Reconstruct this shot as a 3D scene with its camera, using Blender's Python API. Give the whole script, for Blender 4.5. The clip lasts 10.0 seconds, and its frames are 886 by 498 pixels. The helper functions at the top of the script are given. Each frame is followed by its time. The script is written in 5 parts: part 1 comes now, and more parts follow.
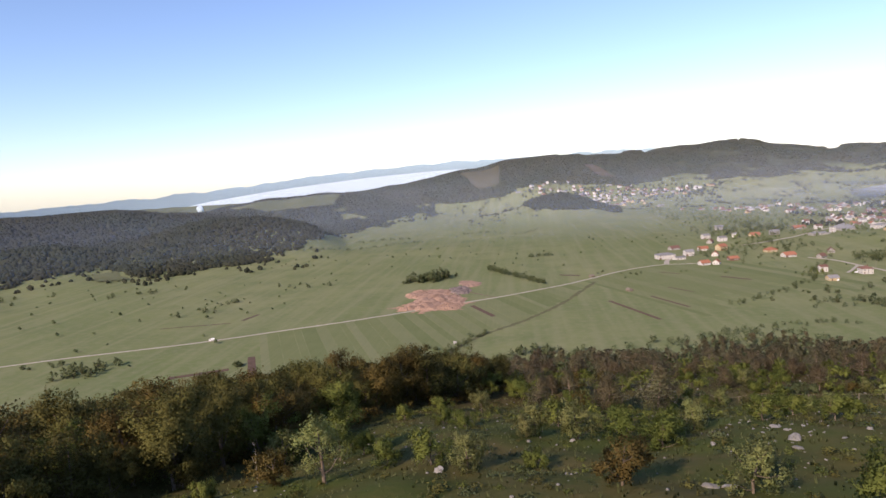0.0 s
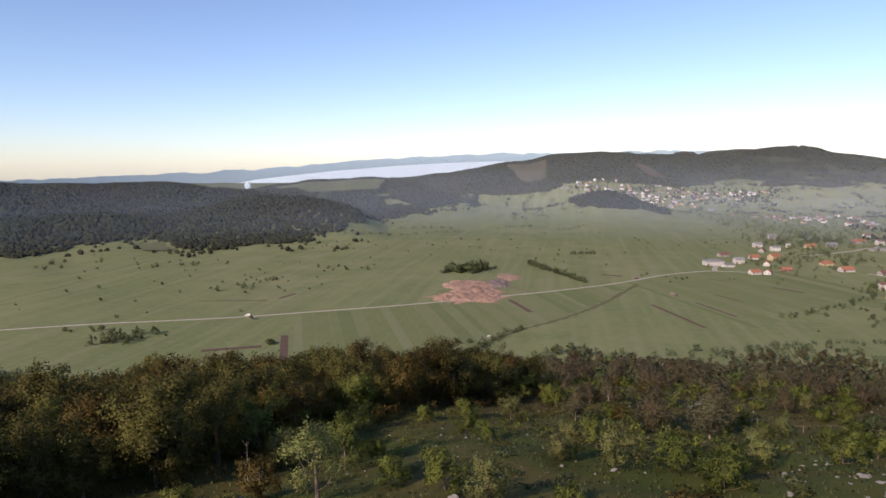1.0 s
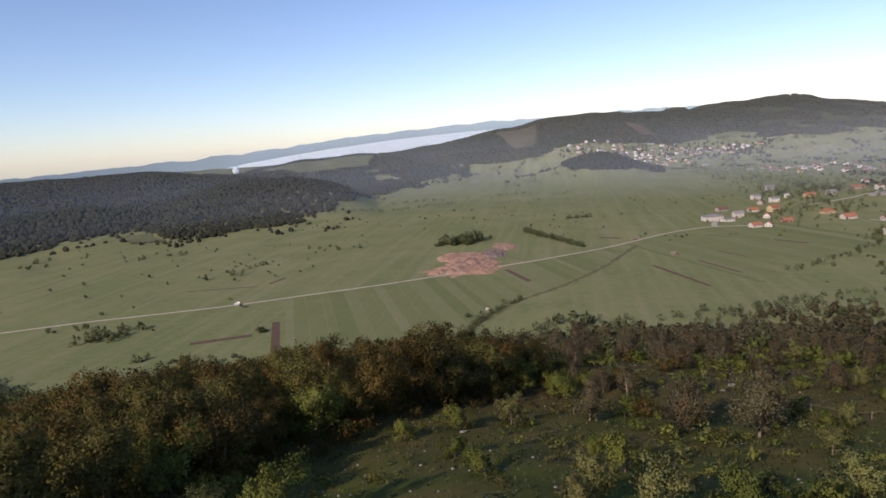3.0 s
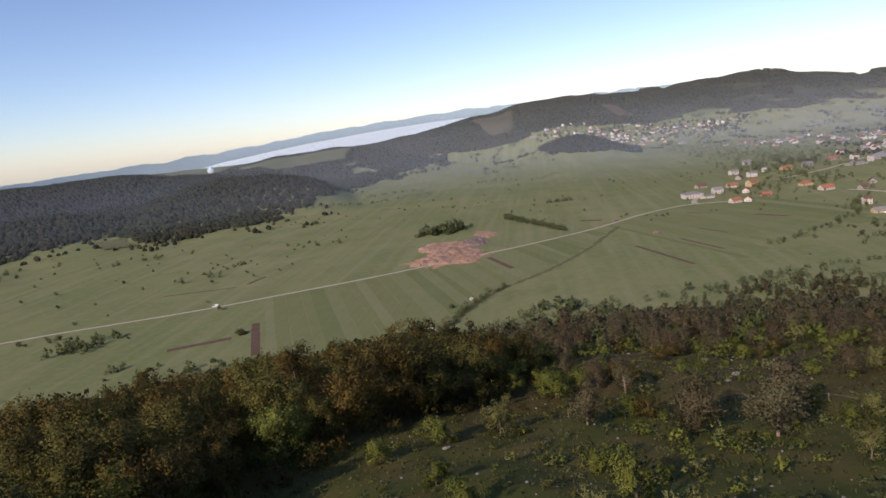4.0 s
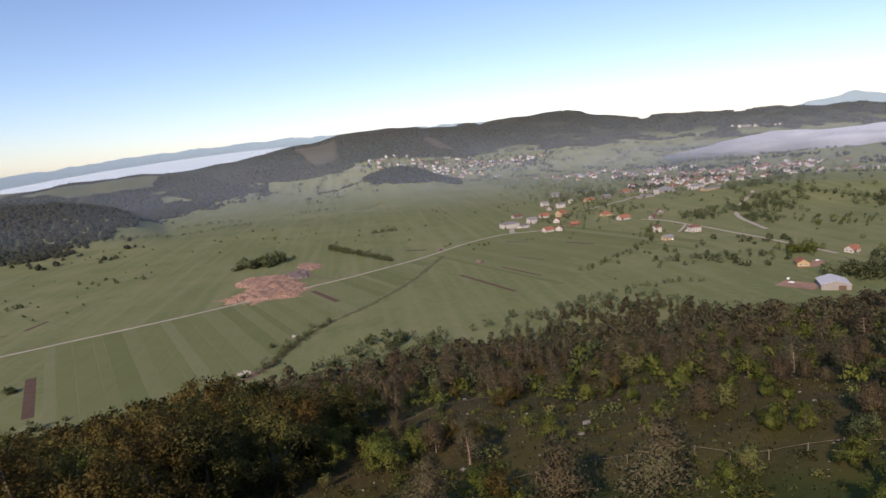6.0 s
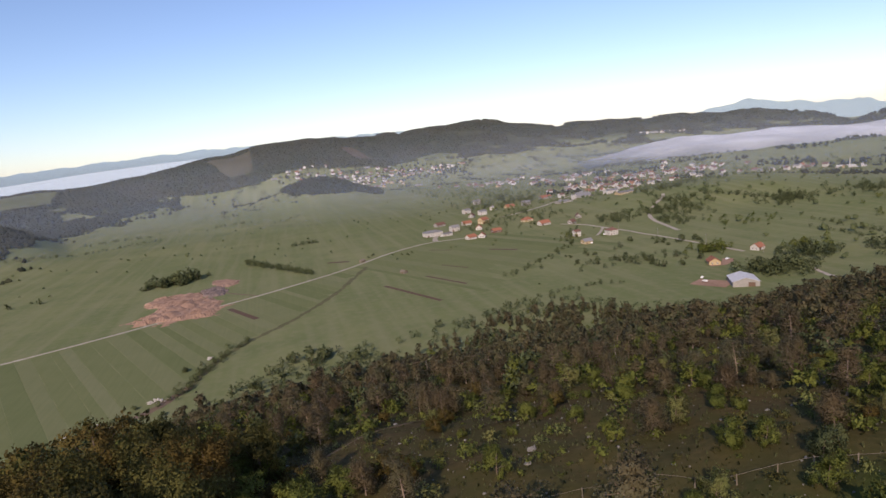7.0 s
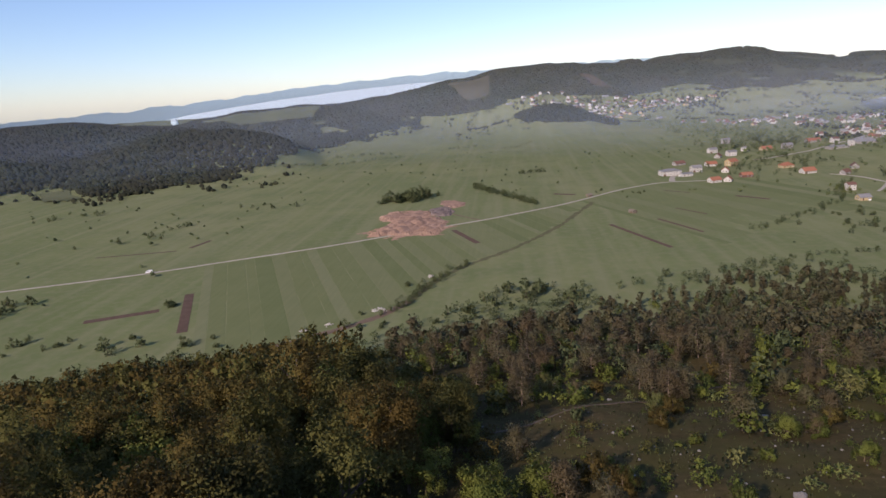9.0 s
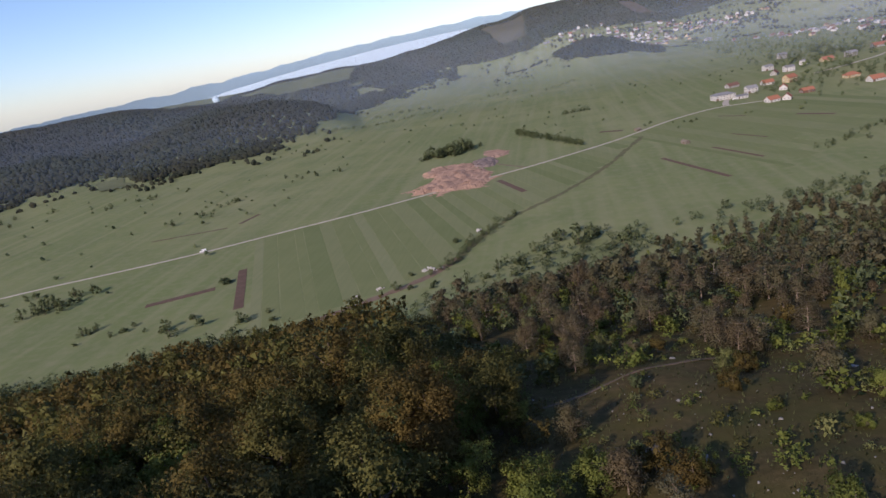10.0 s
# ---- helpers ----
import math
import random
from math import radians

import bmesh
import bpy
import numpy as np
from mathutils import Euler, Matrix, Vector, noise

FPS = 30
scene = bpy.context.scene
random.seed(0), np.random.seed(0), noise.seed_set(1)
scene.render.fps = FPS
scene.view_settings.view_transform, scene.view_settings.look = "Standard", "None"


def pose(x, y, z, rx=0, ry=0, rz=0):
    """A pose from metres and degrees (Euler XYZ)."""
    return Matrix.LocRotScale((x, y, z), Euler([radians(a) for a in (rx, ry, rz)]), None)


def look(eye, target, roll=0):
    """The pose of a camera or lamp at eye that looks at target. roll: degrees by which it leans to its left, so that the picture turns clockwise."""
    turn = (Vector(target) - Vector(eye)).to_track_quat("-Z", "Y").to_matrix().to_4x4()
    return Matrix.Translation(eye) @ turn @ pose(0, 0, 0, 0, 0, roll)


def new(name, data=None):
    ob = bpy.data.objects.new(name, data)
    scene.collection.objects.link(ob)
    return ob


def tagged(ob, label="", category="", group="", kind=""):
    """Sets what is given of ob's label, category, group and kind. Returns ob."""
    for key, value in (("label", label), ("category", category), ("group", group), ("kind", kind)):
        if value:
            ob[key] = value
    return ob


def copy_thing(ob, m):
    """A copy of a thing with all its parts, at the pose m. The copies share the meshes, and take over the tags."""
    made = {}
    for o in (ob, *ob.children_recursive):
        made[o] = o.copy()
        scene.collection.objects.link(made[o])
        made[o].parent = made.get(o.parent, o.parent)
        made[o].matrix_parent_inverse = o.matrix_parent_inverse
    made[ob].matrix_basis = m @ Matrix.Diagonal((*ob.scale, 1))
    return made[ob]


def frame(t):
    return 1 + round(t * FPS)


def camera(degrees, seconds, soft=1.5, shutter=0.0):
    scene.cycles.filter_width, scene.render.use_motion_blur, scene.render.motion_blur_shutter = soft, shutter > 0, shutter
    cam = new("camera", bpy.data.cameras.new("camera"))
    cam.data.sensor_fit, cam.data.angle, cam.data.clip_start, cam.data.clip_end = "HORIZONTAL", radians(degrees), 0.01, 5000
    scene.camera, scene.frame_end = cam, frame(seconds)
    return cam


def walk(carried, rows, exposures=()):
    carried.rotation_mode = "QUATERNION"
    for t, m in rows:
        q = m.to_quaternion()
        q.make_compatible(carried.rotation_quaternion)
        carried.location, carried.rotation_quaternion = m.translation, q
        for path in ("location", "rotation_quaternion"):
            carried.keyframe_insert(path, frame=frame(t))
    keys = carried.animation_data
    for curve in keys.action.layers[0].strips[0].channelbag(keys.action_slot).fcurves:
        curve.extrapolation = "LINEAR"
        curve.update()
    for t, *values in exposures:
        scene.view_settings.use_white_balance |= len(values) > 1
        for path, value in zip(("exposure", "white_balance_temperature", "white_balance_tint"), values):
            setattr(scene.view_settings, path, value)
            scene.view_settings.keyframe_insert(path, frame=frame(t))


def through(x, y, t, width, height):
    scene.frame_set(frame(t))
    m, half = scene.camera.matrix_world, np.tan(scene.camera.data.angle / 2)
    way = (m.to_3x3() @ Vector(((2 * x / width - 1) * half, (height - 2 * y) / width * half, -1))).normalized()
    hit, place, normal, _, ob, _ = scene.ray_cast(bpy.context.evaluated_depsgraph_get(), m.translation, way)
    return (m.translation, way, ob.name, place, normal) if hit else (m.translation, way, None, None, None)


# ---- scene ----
cam = camera(69.5, 10.0, 1.5)


def aim(t, x, y, z, head, pitch, roll):
    """A row of the path: seconds, the eye, the heading clockwise from +y, the pitch downwards and the roll."""
    a, p, e = radians(head), radians(pitch), Vector((x, y, z))
    return t, look(e, e + Vector((math.sin(a) * math.cos(p), math.cos(a) * math.cos(p), -math.sin(p))), roll)


PATH = [
    (0, 1.91, -45.73, 126.62, -7.39, 6.77, -3.76),
    (0.5, 1.41, -41.56, 125.97, -6.57, 8.13, -1.43),
    (1, 1.36, -36.42, 125.13, -11.11, 7.51, -0.50),
    (1.5, 1.25, -32.07, 124.49, -10.23, 9.82, -1.78),
    (2, 0.96, -27.05, 123.62, -11.26, 9.66, -1.48),
    (2.5, 0.87, -22.14, 122.98, -11.88, 9.84, -3.11),
    (3.8, 0.02, -10.15, 121.47, -9.21, 10.61, -5.89),
    (4, 0.05, -8.34, 121.09, -9.32, 11.01, -6.72),
    (4.5, -0.02, -4.16, 120.61, -6.18, 10.50, -7.61),
    (5, -0.00, -0.00, 120.00, -2.77, 10.04, -6.59),
    (5.5, 0.29, 4.53, 119.08, 0.47, 10.13, -8.20),
    (5.7, 0.22, 6.32, 118.84, 2.96, 9.94, -6.55),
    (7, 1.38, 17.81, 117.40, 13.68, 9.68, -5.68),
    (7.5, 1.58, 21.93, 116.94, 15.62, 9.11, -3.37),
    (8, 1.49, 25.86, 116.90, 12.97, 9.96, -6.35),
    (8.5, 2.26, 29.42, 116.64, -0.71, 11.65, -1.47),
    (9, 2.52, 33.03, 116.73, -7.01, 14.33, -3.83),
    (9.5, 3.71, 37.43, 116.41, -14.22, 16.83, -8.44),
    (10, 4.19, 41.29, 115.84, -12.36, 17.99, -10.64),
]
walk(cam, [aim(*row) for row in PATH], [(0, 1.06, 6880, 24), (1.0, 0.80, 6880, 24), (2.5, 0.66, 6880, 24), (8, 0.59, 6880, 24), (10, 0.69, 6250, 24)])

# ---- light: a low morning sun behind the camera, clear sky ----
SUN_AZ, SUN_EL = 209.0, 30.0
world = bpy.data.worlds.new("world")
scene.world = world
world.use_nodes = True
wn = world.node_tree.nodes
wn.clear()
sky, bg, wout = wn.new("ShaderNodeTexSky"), wn.new("ShaderNodeBackground"), wn.new("ShaderNodeOutputWorld")
sky.sky_type, sky.sun_disc = "NISHITA", False
sky.sun_elevation, sky.sun_rotation = radians(SUN_EL), radians(SUN_AZ)
sky.altitude, sky.air_density, sky.dust_density, sky.ozone_density = 600, 0.95, 0.40, 4.2
bg.inputs["Strength"].default_value = 0.099
world.node_tree.links.new(sky.outputs[0], bg.inputs[0])
world.node_tree.links.new(bg.outputs[0], wout.inputs[0])
lamp = bpy.data.lights.new("sun", "SUN")
lamp.energy, lamp.angle, lamp.color = 2.9, radians(0.6), (1.0, 0.86, 0.67)
sun = new("sun", lamp)
sa, se = radians(SUN_AZ), radians(SUN_EL)
sun.matrix_world = look(Vector((math.sin(sa) * math.cos(se), math.cos(sa) * math.cos(se), math.sin(se))) * 500, (0, 0, 0))


# ---- materials ----
class Nodes:
    """Short hand for a material's node tree."""

    def __init__(self, name):
        self.m = bpy.data.materials.new(name)
        self.m.use_nodes = True
        self.t = self.m.node_tree
        self.t.nodes.clear()
        self.out = self.t.nodes.new("ShaderNodeOutputMaterial")

    def add(self, kind, **values):
        n = self.t.nodes.new("ShaderNode" + kind)
        for k, v in values.items():
            self.put(n, k, v)
        return n

    def put(self, n, k, v):
        s = n.inputs[int(k[1:])] if k[0] == "_" else n.inputs[k.replace("_", " ")]
        if isinstance(v, bpy.types.NodeSocket):
            self.t.links.new(v, s)
        else:
            s.default_value = v

    def place(self):
        return self.add("NewGeometry").outputs["Position"]

    def noise(self, scale, detail=3.0, vec=None, rough=0.55):
        n = self.add("TexNoise", Scale=scale, Detail=detail, Roughness=rough)
        self.put(n, "Vector", vec if vec is not None else self.place())
        return n.outputs["Fac"]

    def span(self, fac, a, b, lo=0.0, hi=1.0):
        return self.add("MapRange", Value=fac, From_Min=a, From_Max=b, To_Min=lo, To_Max=hi).outputs[0]

    def mix(self, fac, a, b):
        n = self.t.nodes.new("ShaderNodeMix")
        n.data_type = "RGBA"
        for s, v in ((n.inputs[0], fac), (n.inputs[6], a), (n.inputs[7], b)):
            if isinstance(v, bpy.types.NodeSocket):
                self.t.links.new(v, s)
            else:
                s.default_value = (*v, 1) if isinstance(v, tuple) and len(v) == 3 else v
        return n.outputs[2]

    def sums(self, op, a, b):
        n = self.t.nodes.new("ShaderNodeMath")
        n.operation = op
        self.put(n, "_0", a)
        self.put(n, "_1", b)
        return n.outputs[0]

    def done(self, shader):
        self.t.links.new(shader, self.out.inputs["Surface"])
        return self.m

    def surface(self, colour, rough=0.9, bump=None, strength=0.3, metal=0.0, spec=0.2):
        p = self.add("BsdfPrincipled", Base_Color=colour, Roughness=rough, Metallic=metal)
        p.inputs["Specular IOR Level"].default_value = spec
        if bump is not None:
            b = self.add("Bump", Height=bump, Strength=strength)
            b.inputs["Distance"].default_value = 0.2
            self.t.links.new(b.outputs[0], p.inputs["Normal"])
        return p.outputs[0]


def plain(name, a, b, scale, rough=0.85, strength=0.25, spec=0.2, fine=6.0, metal=0.0, random_shift=0.0):
    """A surface that wanders between two colours at two scales."""
    k = Nodes(name)
    n1, n2 = k.noise(scale, 4), k.noise(scale * fine, 3)
    f = k.sums("ADD", k.sums("MULTIPLY", n1, 0.65), k.sums("MULTIPLY", n2, 0.35))
    f = k.span(f, 0.32, 0.68)
    if random_shift:
        r = k.add("ObjectInfo").outputs["Random"]
        f = k.sums("ADD", k.sums("MULTIPLY", f, 1 - random_shift), k.sums("MULTIPLY", r, random_shift))
    return k.done(k.surface(k.mix(f, a, b), rough, n2, strength, metal, spec))


def leaf_material(name, a, b, c, see=0.38):
    """Foliage: from tree to tree and from leaf to leaf the colour changes; light comes through."""
    k = Nodes(name)
    r = k.add("ObjectInfo").outputs["Random"]
    isl = k.add("NewGeometry").outputs["Random Per Island"]
    crowns = k.span(k.noise(0.14, 1), 0.40, 0.60)
    col = k.mix(k.sums("ADD", k.sums("MULTIPLY", r, 0.4), k.sums("MULTIPLY", crowns, 0.6)), tuple(q * 0.75 for q in a), tuple(q * 1.15 for q in b))
    col = k.mix(k.sums("MULTIPLY", isl, 0.16), col, c)
    col = k.mix(k.span(k.noise(0.35, 2), 0.35, 0.7, 0.0, 0.35), col, a)
    p = k.surface(col, 0.75, None, 0, 0, 0.15)
    tr = k.add("BsdfTranslucent", Color=col).outputs[0]
    return k.done(k.add("MixShader", _0=see, _1=p, _2=tr).outputs[0])


def wood_material(name, a, b, c):
    """Far woods, many crowns in one mesh."""
    k = Nodes(name)
    isl = k.add("NewGeometry").outputs["Random Per Island"]
    col = k.mix(isl, a, b)
    col = k.mix(k.span(k.noise(0.006, 4), 0.42, 0.62), col, c)
    return k.done(k.surface(col, 0.9, None, 0, 0, 0.05))


def ground_material():
    k = Nodes("meadow_and_slope")
    pos = k.place()
    sep = k.add("SeparateXYZ", Vector=pos)
    z = sep.outputs["Z"]
    big, mid, small, grain = k.noise(0.004, 3), k.noise(0.022, 4), k.noise(0.16, 4), k.noise(1.1, 4)
    col = k.mix(k.span(big, 0.35, 0.65), (0.131, 0.163, 0.068), (0.189, 0.205, 0.099))
    col = k.mix(k.span(mid, 0.40, 0.66), col, (0.132, 0.160, 0.072))
    col = k.mix(k.span(small, 0.45, 0.8, 0, 0.6), col, (0.208, 0.205, 0.124))
    # faint mowing lines across the valley
    turn = k.add("Mapping", Vector=pos, Rotation=(0, 0, radians(23)), Scale=(0.09, 0.004, 0.0))
    lines = k.noise(1.0, 2, turn.outputs[0])
    col = k.mix(k.span(lines, 0.45, 0.7, 0, 0.5), col, (0.216, 0.220, 0.126))
    # the stony hillside: dry grass, moss, bare earth
    dry = k.mix(k.span(small, 0.35, 0.65), (0.052, 0.063, 0.017), (0.092, 0.079, 0.029))
    dry = k.mix(k.span(grain, 0.5, 0.72, 0, 0.7), dry, (0.107, 0.086, 0.033))
    dry = k.mix(k.span(k.noise(0.05, 3), 0.48, 0.62, 0, 0.75), dry, (0.059, 0.079, 0.018))
    # lower down the slope the turf gives way to brown heath
    heath = k.mix(k.span(grain, 0.35, 0.7), (0.063, 0.046, 0.022), (0.109, 0.078, 0.038))
    heath = k.mix(k.span(small, 0.42, 0.68, 0, 0.85), heath, (0.059, 0.059, 0.018))
    reach = k.sums("ADD", sep.outputs["Y"], k.sums("MULTIPLY", k.noise(0.04, 3), 50.0))
    patch = k.sums("MULTIPLY", k.span(reach, 84.0, 106.0, 0.0, 0.85), k.span(sep.outputs["Y"], 200.0, 300.0, 1.0, 0.0))
    dry = k.mix(patch, dry, heath)
    hill = k.sums("MULTIPLY", k.span(z, 3.0, 26.0), k.span(sep.outputs["Y"], 420.0, 560.0, 1.0, 0.0))
    col = k.mix(hill, col, dry)
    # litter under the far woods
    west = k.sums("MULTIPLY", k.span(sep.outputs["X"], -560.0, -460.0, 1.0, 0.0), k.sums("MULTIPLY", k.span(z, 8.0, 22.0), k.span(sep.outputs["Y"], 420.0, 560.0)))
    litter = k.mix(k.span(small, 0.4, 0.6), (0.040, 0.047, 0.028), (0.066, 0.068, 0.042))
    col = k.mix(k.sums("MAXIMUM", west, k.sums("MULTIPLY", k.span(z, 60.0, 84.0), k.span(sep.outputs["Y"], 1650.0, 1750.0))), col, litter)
    bump = k.sums("ADD", k.sums("MULTIPLY", grain, 0.6), k.noise(5.0, 3))
    return k.done(k.surface(col, 0.95, bump, 0.35, 0, 0.05))


def haze_material(name, colour, density, lo, hi, scale, soft=0.25, rise=0.0, thin=0.35, through=0.2):
    """Mist: a share of it scatters the daylight, the rest lets the view through. It thins from lo to hi metres, and in wisps."""
    k = Nodes(name)
    pos = k.place()
    z = k.add("SeparateXYZ", Vector=pos).outputs["Z"]
    stretch = k.add("Mapping", Vector=pos, Scale=(1, 1, 5)).outputs[0]
    a = k.span(z, lo, hi, 1.0, 0.0)
    a = k.sums("MULTIPLY", a, a)
    if rise:
        a = k.sums("MULTIPLY", a, k.span(z, 0.0, rise))
    w = k.span(k.noise(scale, 3, stretch), 0.5 - soft, 0.5 + soft, thin, 1.0)
    a = k.sums("MULTIPLY", k.sums("MULTIPLY", a, w), density)
    d = k.add("BsdfDiffuse", Color=(*colour, 1)).outputs[0]
    tr = k.add("BsdfTranslucent", Color=(*colour, 1)).outputs[0]
    body = k.add("MixShader", _0=through, _1=d, _2=tr).outputs[0]
    clear = k.add("BsdfTransparent").outputs[0]
    return k.done(k.add("MixShader", _0=a, _1=clear, _2=body).outputs[0])


M_GROUND = ground_material()
M_BARK = plain("bark", (0.10, 0.075, 0.055), (0.20, 0.16, 0.12), 3.0, 0.95, 0.5)
M_PINE_BARK = plain("pine_bark", (0.15, 0.115, 0.09), (0.30, 0.24, 0.19), 2.0, 0.95, 0.5)
M_DEAD = plain("dead_wood", (0.22, 0.195, 0.17), (0.36, 0.33, 0.29), 2.0, 0.9, 0.4)
M_OAK = leaf_material("budding_oak_leaves", (0.144, 0.102, 0.031), (0.122, 0.102, 0.030), (0.164, 0.122, 0.043))
M_OLIVE = leaf_material("olive_oak_leaves", (0.098, 0.091, 0.030), (0.133, 0.132, 0.037), (0.148, 0.132, 0.046))
M_GREEN = leaf_material("fresh_green_leaves", (0.115, 0.155, 0.036), (0.181, 0.201, 0.047), (0.204, 0.216, 0.067))
M_PALE = leaf_material("pale_spring_leaves", (0.214, 0.208, 0.081), (0.186, 0.224, 0.072), (0.276, 0.279, 0.123))
M_TUFT = leaf_material("grass_tufts", (0.117, 0.145, 0.044), (0.172, 0.176, 0.070), (0.250, 0.238, 0.110), 0.2)
M_NEEDLE = leaf_material("pine_needles", (0.195, 0.148, 0.089), (0.137, 0.144, 0.078), (0.213, 0.175, 0.109), 0.5)
M_DARKBUSH = leaf_material("dark_bush_leaves", (0.078, 0.105, 0.049), (0.120, 0.141, 0.062), (0.151, 0.171, 0.080), 0.2)
M_WOOD_DARK = wood_material("dark_far_woods", (0.022, 0.030, 0.021), (0.040, 0.045, 0.027), (0.033, 0.034, 0.022))
M_WOOD_BROWN = wood_material("brownish_far_woods", (0.034, 0.037, 0.024), (0.055, 0.055, 0.034), (0.036, 0.043, 0.025))
M_ROAD = plain("gravel_road", (0.29, 0.265, 0.22), (0.42, 0.385, 0.33), 0.3, 0.95, 0.2)
M_SOIL = plain("ploughed_soil", (0.077, 0.051, 0.037), (0.130, 0.085, 0.062), 0.25, 0.95, 0.6)
M_EARTH = plain("red_earth", (0.210, 0.132, 0.095), (0.362, 0.240, 0.175), 0.07, 0.95, 0.6, fine=9)
M_DARKSOIL = plain("ditch_growth", (0.065, 0.084, 0.033), (0.138, 0.119, 0.065), 0.15, 0.95, 0.5)
M_RUBBLE = plain("grey_rubble", (0.094, 0.073, 0.069), (0.237, 0.188, 0.169), 0.25, 0.95, 0.6)
M_PATH = plain("trodden_path", (0.088, 0.065, 0.044), (0.144, 0.106, 0.073), 0.8, 0.95, 0.5)
M_DIRT = plain("dirt_track", (0.117, 0.081, 0.058), (0.186, 0.136, 0.097), 0.2, 0.95, 0.4)
M_STONE = plain("pale_limestone", (0.154, 0.147, 0.133), (0.308, 0.294, 0.273), 2.5, 0.9, 0.6, random_shift=0.35)
M_WHITESTONE = plain("white_stone", (0.345, 0.330, 0.307), (0.510, 0.495, 0.473), 1.5, 0.9, 0.5)
M_WHITE = plain("white_render_wall", (0.40, 0.385, 0.36), (0.60, 0.585, 0.56), 0.4, 0.9, 0.1, random_shift=0.5)
M_CREAM = plain("cream_render_wall", (0.38, 0.29, 0.16), (0.48, 0.39, 0.24), 0.4, 0.9, 0.1, random_shift=0.3)
M_GREYW = plain("grey_render_wall", (0.22, 0.21, 0.20), (0.34, 0.33, 0.31), 0.4, 0.9, 0.1, random_shift=0.4)
M_ORANGE = plain("orange_tile_roof", (0.24, 0.098, 0.062), (0.34, 0.152, 0.096), 0.7, 0.85, 0.4, random_shift=0.5)
M_BROWN = plain("brown_tile_roof", (0.125, 0.072, 0.058), (0.215, 0.118, 0.092), 0.7, 0.85, 0.4, random_shift=0.5)
M_GREYR = plain("grey_sheet_roof", (0.15, 0.15, 0.155), (0.26, 0.26, 0.265), 0.5, 0.6, 0.2, random_shift=0.4)
M_PANE = plain("window_pane", (0.03, 0.035, 0.04), (0.06, 0.07, 0.08), 0.8, 0.15, 0.0, 0.5)
M_FRAME = plain("painted_frame", (0.55, 0.53, 0.5), (0.7, 0.68, 0.65), 2.0, 0.6, 0.1)
M_DOOR = plain("door_paint", (0.10, 0.065, 0.045), (0.17, 0.11, 0.08), 1.5, 0.7, 0.2)
M_METAL = plain("pale_sheet_metal", (0.46, 0.46, 0.47), (0.58, 0.58, 0.59), 0.4, 0.45, 0.1, 0.4)
M_TIMBER = plain("weathered_timber", (0.13, 0.11, 0.085), (0.24, 0.205, 0.165), 1.2, 0.9, 0.4)
M_CAR = plain("white_car_paint", (0.75, 0.75, 0.74), (0.8, 0.8, 0.8), 1.0, 0.3, 0.0, 0.5)
M_TYRE = plain("black_rubber", (0.02, 0.02, 0.02), (0.035, 0.035, 0.035), 4.0, 0.9, 0.1)
# the far range: the blue of distance haze is put into its base colour
M_RANGE = plain("haze_tinted_mountain", (0.275, 0.384, 0.462), (0.299, 0.408, 0.486), 0.0006, 1.0, 0.0, 0.0)
M_FOG = haze_material("fog_bank", (0.80, 0.85, 0.92), 0.93, 90, 220, 0.006, 0.25, 44.0, 0.5)
M_SEA = haze_material("fog_sea", (0.655, 0.800, 0.884), 0.99, 300, 900, 0.002, 0.2, 0.0, 0.95)
M_HAZE = haze_material("morning_haze", (0.54, 0.66, 0.84), 0.058, 70, 250, 0.003, 0.3, 26.0, 0.6)
M_LOWMIST = haze_material("low_forest_mist", (0.44, 0.57, 0.82), 0.062, 40, 130, 0.004, 0.3, 30.0, 0.3)
M_VEIL = haze_material("village_mist", (0.62, 0.70, 0.84), 0.16, 26, 74, 0.005, 0.25, 34.0, 0.1)


# ---- the lie of the land ----
def smooth(a, b, x):
    t = np.clip((x - a) / (b - a), 0, 1)
    return t * t * (3 - 2 * t)


HILL_Y = [-900, -400, -120, -46, 0, 15, 52, 84, 104, 120, 155, 190, 205, 247, 290, 325, 352, 380]
HILL_Z = [119, 118, 116, 111, 103.5, 100, 88.5, 81, 75.5, 70, 60.5, 51, 47, 25, 9, 2, 0, 0]


WAVES = {}


def wobble(x, y, size, seed):
    """Cheap rolling unevenness, about -1 to 1, with features of that size."""
    if (size, seed) not in WAVES:
        r = np.random.RandomState(seed)
        rows = []
        for k in range(5):
            a, f, p = r.uniform(0, 6.28), 6.28 / size * r.uniform(0.6, 1.7), r.uniform(0, 6.28)
            rows.append((math.cos(a) * f, math.sin(a) * f, p))
        WAVES[size, seed] = rows
    out = 0
    for c, s, p in WAVES[size, seed]:
        out = out + np.sin(x * c + y * s + p + 1.3 * np.sin((x * s - y * c) * 0.6 + p * 2))
    return out / 3.2


def ridge(az, r, knots_az, knots_z, dist, front, back):
    z = np.interp(az, knots_az, knots_z)
    d = (r - dist)
    return z * np.where(d < 0, smooth(-front, 0, d), 1 - 0.8 * smooth(0, back, d))


